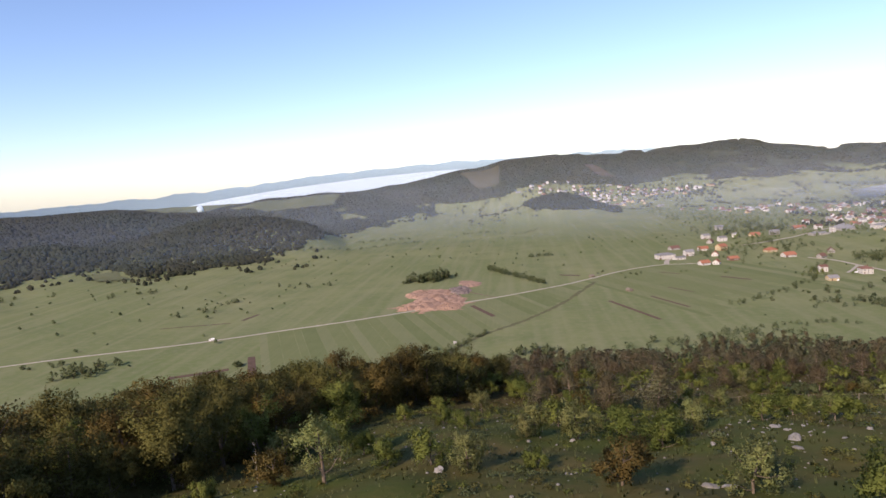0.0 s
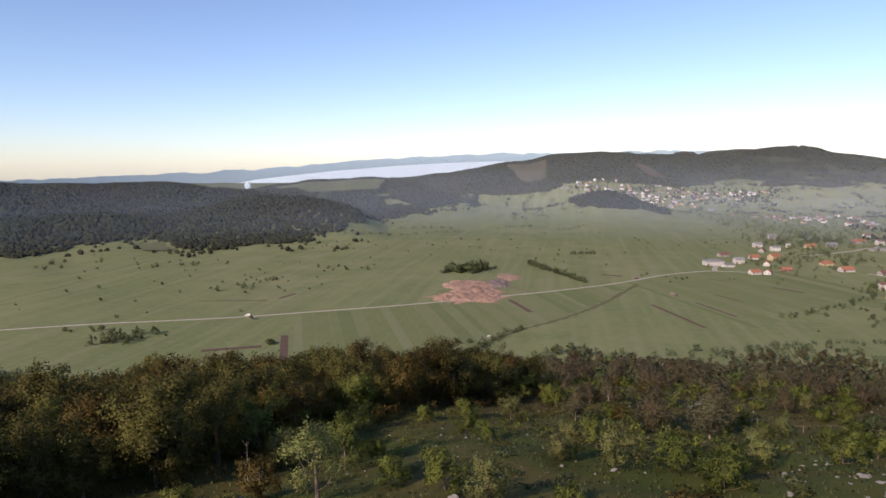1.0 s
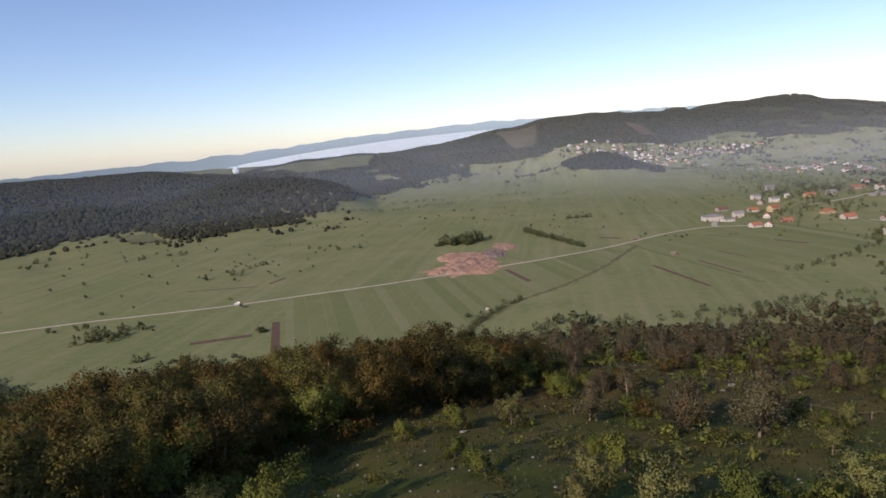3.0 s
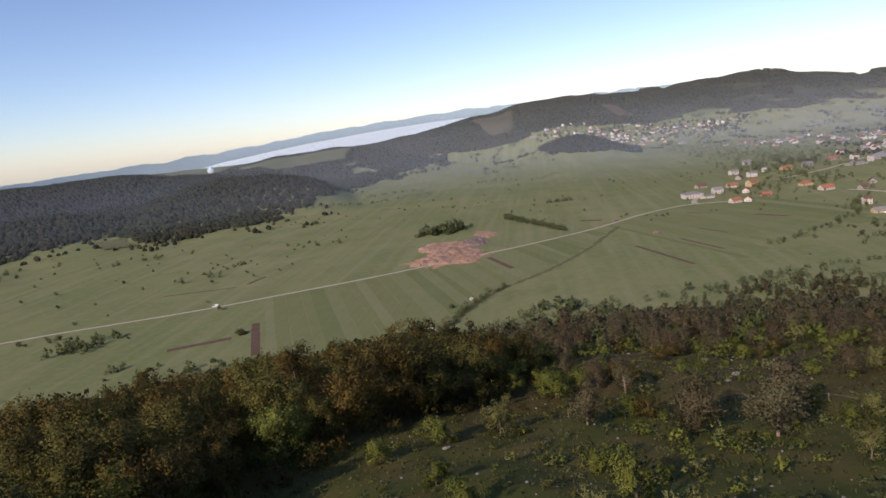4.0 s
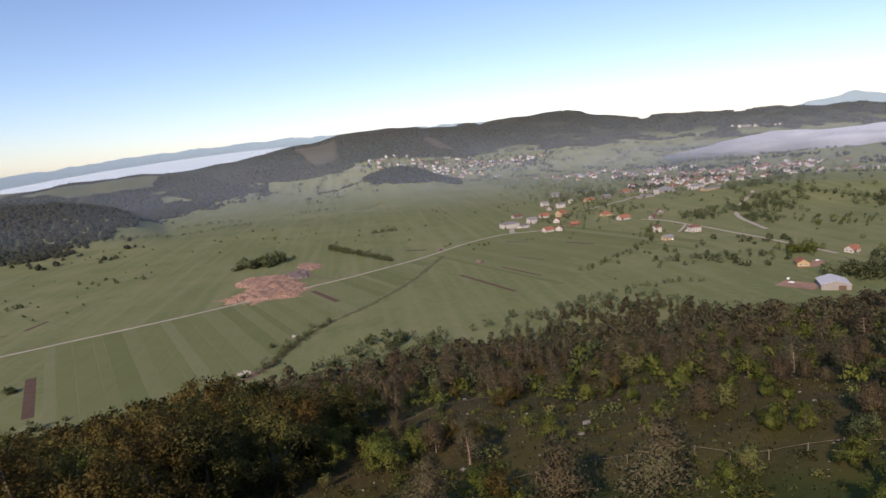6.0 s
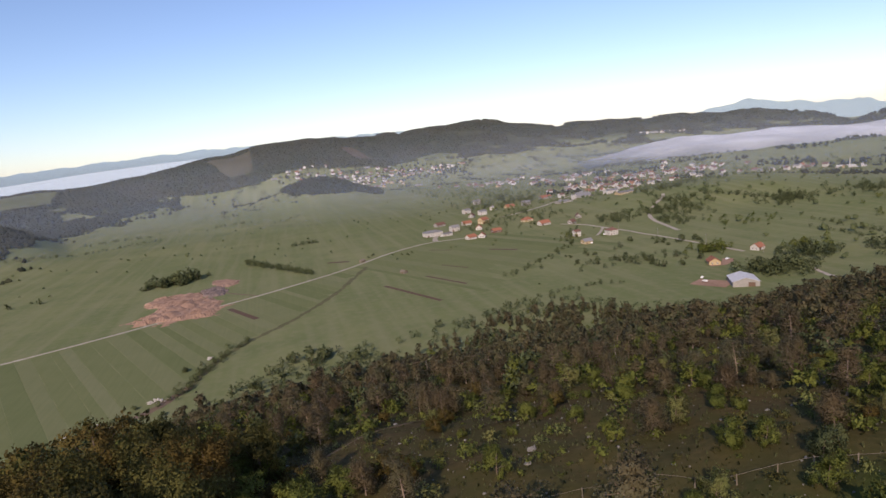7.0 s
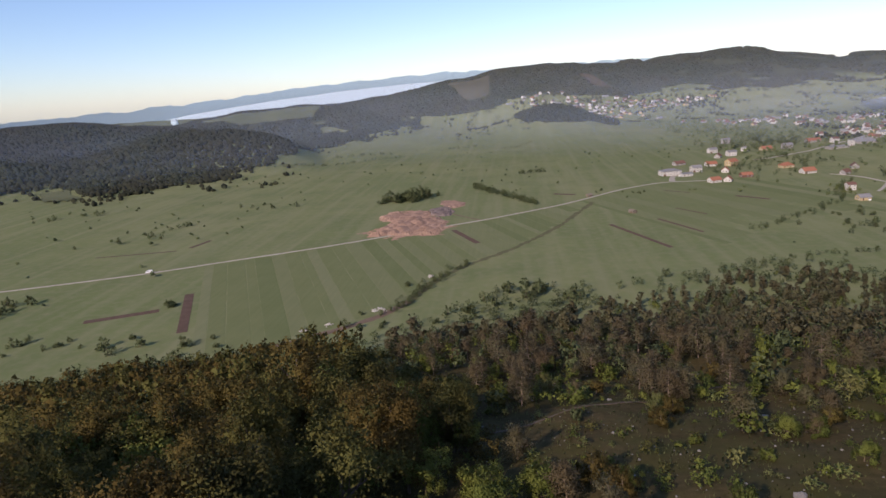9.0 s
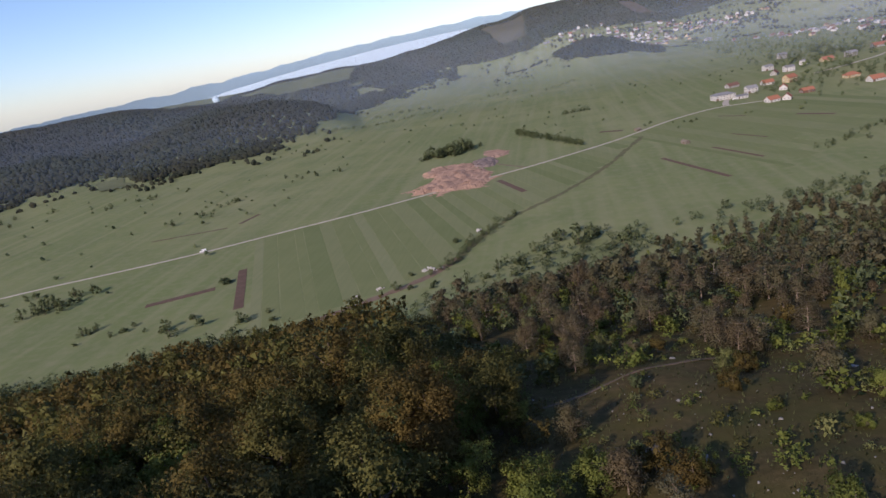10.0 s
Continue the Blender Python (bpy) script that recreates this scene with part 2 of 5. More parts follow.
def height(x, y):
    x, y = np.asarray(x, float), np.asarray(y, float)
    az, r = np.degrees(np.arctan2(x, y)), np.hypot(x, y)
    # the hillside under the camera
    s = y + 0.6 * 25 * np.logaddexp(0, (-35 - x) / 25) - 0.12 * 40 * np.logaddexp(0, (x - 190) / 40)
    g = sum(np.interp(s + o, HILL_Y, HILL_Z) for o in (-14, -7, 0, 7, 14)) / 5
    up = smooth(2, 20, g)
    g = g + up * (1.1 * wobble(x, y, 60, 3) + 0.35 * wobble(x, y, 17, 4))
    # ridges round the valley
    w = 1 + 0.05 * wobble(x, y, 420, 5) + 0.03 * wobble(x, y, 160, 6)
    spur = ridge(az, r, [-32, -22, -16, -12, -9, -6.8, -4, -1, 3, 5, 7, 9, 10.5, 12], [10, 30, 64, 84, 104, 112, 130, 147, 153, 147, 128, 96, 56, 0], 2250, 480, 1200)
    main = ridge(az, r, [-12, -6, 0, 6, 9, 12.5, 17.8, 21.5, 24.6, 28, 35, 40, 44, 47, 50], [0, 60, 118, 152, 152, 164, 169, 148, 121, 127, 118, 110, 84, 36, 15], 2600, 800, 1400)
    mid = ridge(az, r, [-40, -31, -28.5, -26, -23, -19, -16.4, -14, -10, -6], [0, 38, 48, 60, 71, 76, 77, 68, 38, 0], 2150, 620, 700)
    dark = ridge(az, r, [-100, -75, -48, -44, -39, -35, -32, -28.9, -26, -22, -18], [108, 98, 92, 86, 87, 81, 72, 63, 48, 20, 0], 1560 + 0 * r, 420, 900)
    hump = ridge(az, r, [-42, -36, -33, -30, -27, -24, -21.5, -19.5, -16.5], [0, 20, 44, 57, 63, 61, 49, 32, 0], 1270, 250, 240)
    lobe = ridge(az, r, [-52, -46, -40, -36, -33], [0, 34, 40, 26, 0], 1240, 180, 200)
    east = ridge(az, r, [27, 33, 40, 50, 75, 110], [0, 14, 26, 34, 45, 60], 1720, 430, 500)
    blue = ridge(az, r, [44, 48, 52, 60, 90], [0, 62, 100, 110, 90], 2700, 500, 900)
    knoll = 51 * np.exp(-((az - 3.2) / np.where(az < 3.2, 4.6, 4.2)) ** 2 - ((r - 1560) / 165) ** 2) + 22 * np.exp(-((x - 640) / 170) ** 2 - ((y - 830) / 120) ** 2)
    knoll = knoll + 10 * np.exp(-((x - 720) / 120) ** 2 - ((y - 520) / 160) ** 2)
    # the gentle rise on which the far village stands
    knoll = knoll + 15 * smooth(1700, 1960, r) * (1 - smooth(2000, 2250, r)) * smooth(-3, 3, az) * (1 - smooth(18, 28, az))
    hills = np.maximum.reduce([main * w, spur * w, mid * w, dark * w, hump * w, lobe * w, east * w, blue * w]) + knoll
    # the valley floor is flat where the fields lie, gently rolling away from them
    flat = np.exp(-(np.maximum(np.hypot(x / 1.05, y - 560) - 330, 0) / 140) ** 2)
    floor = (1 - flat) * (1.8 * wobble(x, y, 260, 7) + 0.6 * wobble(x, y, 90, 8))
    floor = floor * smooth(300, 420, r)
    return np.maximum(g, 0) + hills + floor


# ---- building helpers ----
def mesh_of(name, verts, faces, material):
    me = bpy.data.meshes.new(name)
    me.from_pydata([tuple(v) for v in verts], [], [tuple(f) for f in faces])
    me.materials.append(material)
    me.update()
    return me


def array_mesh(name, verts, faces, material, shade=False, normals=None):
    """A mesh from arrays: verts (n, 3), faces (m, k) of one size."""
    me = bpy.data.meshes.new(name)
    n, (m, k) = len(verts), faces.shape
    me.vertices.add(n)
    me.vertices.foreach_set("co", np.asarray(verts, np.float32).ravel())
    me.loops.add(m * k)
    me.loops.foreach_set("vertex_index", faces.astype(np.int32).ravel())
    me.polygons.add(m)
    me.polygons.foreach_set("loop_start", np.arange(0, m * k, k, dtype=np.int32))
    me.polygons.foreach_set("use_smooth", np.full(m, shade))
    me.materials.append(material)
    me.update(calc_edges=True)
    if normals is not None:
        me.normals_split_custom_set_from_vertices(np.asarray(normals, np.float32))
    return me


def part(name, data, parent, label="", m=None):
    ob = new(name, data)
    ob.parent = parent
    if m is not None:
        ob.matrix_basis = m
    return tagged(ob, label)


def thing(name, label, category, group="", kind="", m=None):
    ob = new(name)
    ob.empty_display_size = 0.5
    if m is not None:
        ob.matrix_basis = m
    return tagged(ob, label, category, group, kind)


def tube(points, radii, sides=5):
    """A tapered round bar along points, as verts and quads."""
    pts = [Vector(p) for p in points]
    verts, faces = [], []
    for i, p in enumerate(pts):
        d = (pts[min(i + 1, len(pts) - 1)] - pts[max(i - 1, 0)]).normalized()
        a = d.orthogonal().normalized()
        b = d.cross(a)
        for s in range(sides):
            w = 6.28318 * s / sides
            verts.append(p + (a * math.cos(w) + b * math.sin(w)) * radii[i])
    for i in range(len(pts) - 1):
        for s in range(sides):
            t = (s + 1) % sides
            faces.append((i * sides + s, i * sides + t, (i + 1) * sides + t, (i + 1) * sides + s))
    return np.array(verts), np.array(faces)


def joined(pieces):
    vs, fs, o = [], [], 0
    for v, f in pieces:
        vs.append(v), fs.append(f + o)
        o += len(v)
    return np.concatenate(vs), np.concatenate(fs)


def unit(a):
    return a / np.maximum(np.linalg.norm(a, axis=1), 1e-6)[:, None]


def leaf_sprays(rs, centres, radii, per, size, middle, flat=0.0):
    """Loose leaf sprays round clump centres: three-cornered blades turned at random, shaded as part of their clump and crown."""
    home = np.repeat(centres, per, 0)
    c = home + rs.normal(0, 0.5, (len(centres) * per, 3)) * np.repeat(radii, per)[:, None]
    n = len(c)
    a = rs.normal(0, 1, (n, 3))
    a[:, 2] *= 1 - flat
    a = unit(a)
    b = unit(np.cross(a, rs.normal(0, 1, (n, 3))))
    s = size * rs.uniform(0.6, 1.3, (n, 1))
    u, w = a * s, b * s * rs.uniform(0.45, 0.9, (n, 1))
    soft = unit(0.85 * unit(c - np.asarray(middle)) + 0.5 * unit(c - home) + 0.16 * rs.normal(0, 1, (n, 3)))
    turned = (np.cross(u, w) * soft).sum(1) < 0
    w[turned] *= -1
    v = np.stack([c - u * 0.8, c + u * 0.7 - w, c + u * 0.7 + w], 1).reshape(-1, 3)
    f = np.arange(3 * n).reshape(n, 3)
    return v, f, np.repeat(soft, 3, 0)


def broadleaf(seed, high, wide, clumps, per, leaf, bare=0.25, limbs=7):
    """A broad-leaved tree: trunk and limbs, and its crown, as arrays."""
    rs = np.random.RandomState(seed)
    lean = rs.normal(0, 0.05 * high, 2)
    top = np.array([lean[0], lean[1], high * 0.72])
    trunk = [tube([(0, 0, -0.4), (0.02 * high, 0, high * 0.2), (lean[0] * 0.5, lean[1] * 0.5, high * 0.42), tuple(top)],
                  [0.030 * high, 0.022 * high, 0.015 * high, 0.006 * high], 6)]
    ends = [top]
    for i in range(limbs):
        w = 6.28 * i / limbs + rs.uniform(-0.4, 0.4)
        z0 = high * rs.uniform(bare * 0.9, 0.55)
        reach, rise = wide * rs.uniform(0.28, 0.46), high * rs.uniform(0.12, 0.34)
        s = np.array([lean[0] * z0 / high, lean[1] * z0 / high, z0])
        e = s + np.array([math.cos(w) * reach, math.sin(w) * reach, rise])
        mid = (s + e) / 2 + np.array([0, 0, -0.04 * high])
        trunk.append(tube([tuple(s), tuple(mid), tuple(e)], [0.011 * high, 0.007 * high, 0.003 * high], 4))
        ends.append(e)
    # lobes of the crown, each a heap of clumps
    cs = []
    lobes = len(ends) + 9
    for i in range(lobes):
        if i < len(ends):
            c = ends[i]
        else:
            w, q = rs.uniform(0, 6.28), rs.uniform(0.1, 0.4) * wide
            c = np.array([math.cos(w) * q + lean[0], math.sin(w) * q + lean[1], high * rs.uniform(0.22, 0.84)])
        n = max(2, int(clumps / lobes))
        d = rs.normal(0, 1, (n, 3))
        d /= np.linalg.norm(d, axis=1)[:, None]
        cs.append(c + d * wide * rs.uniform(0.10, 0.23, (n, 1)) * np.array([1, 1, 0.9]))
    cs = np.concatenate(cs)
    cs = cs[cs[:, 2] > bare * high]
    middle = (lean[0], lean[1], high * 0.45)
    crown = leaf_sprays(rs, cs, np.full(len(cs), 0.115 * wide), per, leaf, middle)
    return joined(trunk), crown


def pine(seed, high, wide, per, leaf, whorls=7):
    """An old, sparse pine with a bare lower trunk and a broad uneven crown."""
    rs = np.random.RandomState(seed)
    bend = rs.normal(0, 0.03 * high, 2)
    ax = lambda z: np.array([bend[0] * (z / high) ** 2 * 3, bend[1] * (z / high) ** 2 * 3, z])
    trunk = [tube([tuple(ax(z)) for z in (-0.4, high * 0.3, high * 0.6, high * 0.96)], [0.026 * high, 0.020 * high, 0.013 * high, 0.004 * high], 6)]
    cs, rr = [], []
    for i in range(whorls):
        f = i / (whorls - 1)
        z = high * (0.20 + 0.74 * f)
        reach = wide * 0.5 * (math.sin(min(1, f * 0.9 + 0.35) * 2.6) * 0.9 + 0.1) * rs.uniform(0.75, 1.2)
        for j in range(rs.randint(4, 6)):
            w = rs.uniform(0, 6.28)
            q = reach * rs.uniform(0.6, 1.15)
            s, e = ax(z), ax(z) + np.array([math.cos(w) * q, math.sin(w) * q, q * rs.uniform(-0.05, 0.35)])
            trunk.append(tube([tuple(s), tuple((s + e) / 2 + np.array([0, 0, -0.02 * high])), tuple(e)], [0.008 * high, 0.005 * high, 0.002 * high], 3))
            for k in (0.45, 0.68, 0.85, 1.0):
                cs.append(s + (e - s) * k + rs.normal(0, 0.04 * wide, 3))
                rr.append(0.12 * wide * (0.8 + 0.3 * k))
    cs.append(ax(high * 0.97)), rr.append(0.1 * wide)
    crown = leaf_sprays(rs, np.array(cs), np.array(rr), per, leaf, (0, 0, high * 0.5), 0.3)
    return joined(trunk), crown


def snag(seed, high):
    """A dead standing trunk with a few bare branches."""
    rs = np.random.RandomState(seed)
    out = [tube([(0, 0, -0.4), (0.1, 0, high * 0.4), (0.0, 0.15, high * 0.75), (0.2, 0.1, high)], [0.085, 0.07, 0.045, 0.012], 6)]
    for i in range(9):
        z, w, q = high * rs.uniform(0.35, 0.92), rs.uniform(0, 6.28), high * rs.uniform(0.10, 0.28)
        e = (math.cos(w) * q, math.sin(w) * q, z + q * rs.uniform(0.2, 0.9))
        m = (e[0] * 0.5, e[1] * 0.5, z + (e[2] - z) * 0.3)
        out.append(tube([(0, 0, z), m, e], [0.03, 0.018, 0.007], 4))
    return joined(out)


def spot(x, y, turn=0.0, scale=1.0, sink=0.0):
    """A pose on the ground."""
    z = float(height(x, y)) - sink
    return Matrix.LocRotScale((x, y, z), Euler((0, 0, turn)), (scale, scale, scale))


def stand(kind, x, y, turn, scale, sink=0.0):
    """One more tree or bush of a kind, with its own trunk and crown."""
    name, label, category, group, trunk, crown, trunk_label = kind
    ob = thing(name, label, category, group, m=spot(x, y, turn, scale, sink))
    part("trunk", trunk, ob, trunk_label)
    part("crown", crown, ob)
    return ob


# ---- ground ----
def build_ground():
    az = np.radians(np.concatenate([np.arange(-180, -62, 4.0), np.arange(-62, 66, 0.36), np.arange(66, 180, 4.0)]))
    r = 2.0 * 1.028 ** np.arange(0, 300)
    r = np.concatenate([r[r < 1050], np.arange(1060, 2900, 32), np.arange(2900, 4850, 120)])
    R, A = np.meshgrid(r, az, indexing="ij")
    x, y = R * np.sin(A), R * np.cos(A)
    v = np.stack([x, y, height(x, y)], -1).reshape(-1, 3)
    nr, na = R.shape
    i, j = np.meshgrid(np.arange(nr - 1), np.arange(na), indexing="ij")
    k = (j + 1) % na
    f = np.stack([i * na + j, (i + 1) * na + j, (i + 1) * na + k, i * na + k], -1).reshape(-1, 4)[:, ::-1]
    v = np.concatenate([v, [[0, 0, float(height(0, 0))]]])
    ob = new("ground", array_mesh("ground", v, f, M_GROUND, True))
    tagged(ob, "green valley meadows and stony grass hillside rising to wooded ridges", "ground", kind="structure")
    # close the small hole under the start
    cap = np.stack([np.full(na, len(v) - 1), np.arange(na), (np.arange(na) + 1) % na], -1)
    me = ob.data
    bm = bmesh.new()
    bm.from_mesh(me)
    bm.verts.ensure_lookup_table()
    for a, b, c in cap:
        bm.faces.new((bm.verts[a], bm.verts[c], bm.verts[b]))
    bm.to_mesh(me)
    bm.free()


build_ground()


def along(points, step):
    """Points every step metres along a bent line, smoothed."""
    p = np.array(points, float)
    for _ in range(3):
        q = np.empty((2 * len(p) - 2, 2))
        q[0::2], q[1::2] = 0.75 * p[:-1] + 0.25 * p[1:], 0.25 * p[:-1] + 0.75 * p[1:]
        p = np.concatenate([p[:1], q, p[-1:]])
    d = np.concatenate([[0], np.cumsum(np.hypot(*np.diff(p, axis=0).T))])
    s = np.linspace(0, d[-1], max(2, int(d[-1] / step)))
    return np.stack([np.interp(s, d, p[:, 0]), np.interp(s, d, p[:, 1])], -1)


def ribbon(name, points, width, material, label, category, lift=0.06, ragged=0.15, thick=0.2, kind="structure"):
    """A band laid on the ground, with ragged edges and a low rim."""
    rs = np.random.RandomState(len(name) + int(abs(points[0][0])))
    c = along(points, max(2.0, width * 0.8))
    t = np.gradient(c, axis=0)
    n = np.stack([-t[:, 1], t[:, 0]], -1) / np.hypot(t[:, 0], t[:, 1])[:, None]
    rows = []
    for side, drop in ((-0.5, -thick), (-0.46, 0), (0, 0.03), (0.46, 0), (0.5, -thick)):
        q = c + n * width * (side + np.sign(side) * rs.uniform(-ragged, ragged, (len(c), 1)))
        z = height(q[:, 0], q[:, 1]) + lift + drop
        rows.append(np.column_stack([q, z]))
    v = np.stack(rows, 1).reshape(-1, 3)
    i, j = np.meshgrid(np.arange(len(c) - 1), np.arange(4), indexing="ij")
    f = np.stack([i * 5 + j, i * 5 + j + 1, (i + 1) * 5 + j + 1, (i + 1) * 5 + j], -1).reshape(-1, 4)[:, ::-1]
    return tagged(new(name, array_mesh(name, v, f, material)), label, category, kind=kind)


ROAD = [(-560, 318), (-452, 367), (-383, 400), (-318, 424), (-262, 446), (-212, 474), (-166, 497), (-121, 524), (-67, 560), (-29, 582), (18, 618), (46, 640), (74, 669), (107, 706), (143, 733), (170, 744), (200, 738), (225, 745)]
DITCH = [(-175, 285), (-135, 300), (-101, 322), (-68, 350), (-60, 370), (-50, 409), (-32, 443), (-8, 470), (16, 510), (39, 553), (51, 587), (70, 640)]
ribbon("road", ROAD, 2.9, M_ROAD, "narrow pale gravel road across the meadows", "road", 0.14, 0.06)
ribbon("road", [(170, 744), (176, 772), (186, 792)], 6.0, M_ROAD, "short pale gravel spur beside a large white building", "road", 0.16, 0.08)
ribbon("road", [(299, 876), (324, 884), (357, 902), (420, 960), (470, 1010)], 4.0, M_ROAD, "pale village street between houses and trees", "road", 0.35, 0.05)
ribbon("road", [(330, 742), (348, 719), (353, 680), (361, 640), (362, 606), (366, 588), (370, 522), (372, 470)], 3.4, M_ROAD, "pale lane past a white house", "road", 0.3, 0.06)
ribbon("road", [(353, 678), (338, 655), (323, 636)], 3.0, M_ROAD, "short pale yard track between houses", "road", 0.34, 0.06)
ribbon("road", [(520, 812), (509, 795), (472, 761), (434, 713), (418, 680), (408, 638), (398, 600)], 4.6, M_ROAD, "pale gravel road climbing a grassy knoll", "road", 0.3, 0.08)
ribbon("road", [(366, 392), (357, 371), (350, 345), (345, 320), (352, 290), (380, 262)], 3.4, M_ROAD, "pale track below a wood", "road", 0.3, 0.08)
ribbon("footpath", [(-2, 106), (12, 116), (23, 122), (28, 131), (36, 135), (46, 132), (56, 131), (75, 126)], 0.7, M_PATH, "narrow trodden brown path along the slope", "path", 0.04, 0.2)
ribbon("dirt_track", [(-128, 299), (-101, 320), (-72, 346), (-60, 372)], 5.0, M_DIRT, "brown churned dirt track beside a ditch", "track", 0.10, 0.2)
ribbon("ditch_verge", [(-60, 372), (-50, 409), (-32, 443), (-8, 470), (16, 510), (39, 553), (51, 587), (74, 645)], 4.4, M_DARKSOIL, "dark overgrown ditch winding through the meadow", "ditch", 0.05, 0.3)


# ---- fields: long strips from the road down to the ditch ----
def strip_field(x0, y0, x1, y1, width, material, label, category="field", lift=0.05):
    d = Vector((x1 - x0, y1 - y0))
    n = Vector((-d.y, d.x)).normalized() * width / 2
    steps = max(2, int(d.length / 6))
    rs = np.random.RandomState(int(abs(x0 * 7 + y0)))
    v = []
    for i in range(steps + 1):
        p = Vector((x0, y0)) + d * i / steps
        for s in (-1, -0.97, 0.97, 1):
            q = p + n * (s + rs.uniform(-0.02, 0.02))
            v.append((q.x, q.y, float(height(q.x, q.y)) + (lift if abs(s) < 1 else -0.1)))
    f = [(i * 4 + j + 4, i * 4 + j + 5, i * 4 + j + 1, i * 4 + j) for i in range(steps) for j in range(3)]
    return tagged(new("field_strip", mesh_of("field_strip", v, f, material)), label, category, kind="structure")


def crop(name, a, b):
    k = Nodes(name)
    pos = k.place()
    turn = k.add("Mapping", Vector=pos, Rotation=(0, 0, radians(23)), Scale=(0.5, 0.02, 0.0))
    f = k.span(k.sums("ADD", k.sums("MULTIPLY", k.noise(1.0, 2, turn.outputs[0]), 0.5), k.sums("MULTIPLY", k.noise(0.05, 4), 0.5)), 0.35, 0.65)
    return k.done(k.surface(k.mix(f, a, b), 0.95, k.noise(2.0, 3), 0.4, 0, 0.05))


CROPS = [crop("young_grass", (0.131, 0.155, 0.070), (0.153, 0.171, 0.081)), crop("meadow_strip", (0.145, 0.164, 0.081), (0.167, 0.182, 0.092)),
         crop("dry_strip", (0.156, 0.174, 0.090), (0.180, 0.192, 0.102)), crop("dark_crop", (0.118, 0.144, 0.063), (0.138, 0.160, 0.074))]


def build_fields():
    rs = np.random.RandomState(12)
    road, ditch = along(ROAD, 2), along(DITCH, 2)
    e = np.array([0.405, -0.914])
    n = np.array([0.914, 0.405])
    ru, rv = road @ n, road @ e
    du, dv = ditch @ n, ditch @ e
    u = -20.0
    while u < 515:
        w = rs.uniform(5, 13)
        a = float(np.interp(u + w / 2, ru, rv)) + 3.5
        b = float(np.interp(u + w / 2, du, dv)) - 5
        if u > du.max() - 5:
            b = a + rs.uniform(150, 210)
        p, q = n * (u + w / 2) + e * a, n * (u + w / 2) + e * min(b, a + 230)
        k = rs.choice(4, p=[0.36, 0.3, 0.16, 0.18])
        if b - a > 20:
            strip_field(p[0], p[1], q[0], q[1], w, CROPS[k], ("bright young grass strip between road and ditch", "meadow strip between road and ditch", "dry yellowish meadow strip beside the road", "darker green crop strip beside the road")[k])
        u += w + rs.uniform(0.0, 0.5)


build_fields()
for a in ((-204.5, 396, -175, 330, 5.6), (-208, 366, -244, 349, 6.0), (-275, 511, -338, 498, 2.2), (76, 546, 106, 468, 3.6), (116, 560, 138, 509, 3.0), (204, 646, 226, 622, 5.0),
          (-51, 548, -28, 500, 5.0), (140, 600, 158, 570, 2.2), (-268, 520, -262, 545, 4), (40, 700, 62, 690, 6), (150, 690, 170, 672, 2.5)):
    strip_field(*a, M_SOIL, "strip of bare ploughed red-brown soil in the meadow", "ploughed strip", 0.10)


# ---- heap of red earth by the road ----
def build_heap(name, outline_x, outline_y, rx, ry, turn, peak, material, label, seed, bite=0.0):
    n = 56
    g = np.linspace(-1.15, 1.15, n)
    X_, Y_ = np.meshgrid(g, g, indexing="ij")
    c, s = math.cos(turn), math.sin(turn)
    x = outline_x + c * X_ * rx - s * Y_ * ry
    y = outline_y + s * X_ * rx + c * Y_ * ry
    edge = 1 - np.hypot(X_, Y_) + 0.18 * wobble(x, y, 26, seed) + 0.10 * wobble(x, y, 8, seed + 1)
    edge = edge - bite * np.exp(-((X_ + 0.5) ** 2 + (Y_ - 0.45) ** 2) / 0.12)
    m = smooth(0.0, 0.35, edge)
    z = m * peak * (0.42 + 0.5 * np.abs(wobble(x, y, 24, seed + 2)) + 0.10 * wobble(x, y, 8, seed + 3) + 0.04 * wobble(x, y, 4, seed + 4)) - 0.25 * (1 - smooth(0.0, 0.06, edge))
    v = np.stack([x, y, height(x, y) + z], -1).reshape(-1, 3)
    i, j = np.meshgrid(np.arange(n - 1), np.arange(n - 1), indexing="ij")
    f = np.stack([i * n + j, (i + 1) * n + j, (i + 1) * n + j + 1, i * n + j + 1], -1).reshape(-1, 4)
    keep = (m.reshape(-1)[f] > 0.0).any(1)
    return tagged(new(name, array_mesh(name, v, f[keep], material)), label, "earth heap")


build_heap("earth_mound", -93, 570, 40, 44, 0.5, 3.4, M_EARTH, "heap of dug red-brown earth beside the gravel road", 21, 0.7)
build_heap("earth_mound", -100, 612, 27, 28, 0.2, 2.6, M_EARTH, "low tongue of dug red-brown earth in the meadow", 27)
build_heap("earth_mound", -62, 668, 13, 24, 0.3, 1.2, M_EARTH, "low spread of reddish earth behind a rubble heap", 31)
build_heap("rubble_mound", -70, 630, 12, 24, 0.2, 2.6, M_RUBBLE, "grey-purple heap of rubble beside red earth", 35)
ribbon("dirt_track", [(-60, 618), (-45, 600), (-30, 584)], 2.2, M_DIRT, "short brown track from rubble heap to road", "track", 0.10, 0.1)


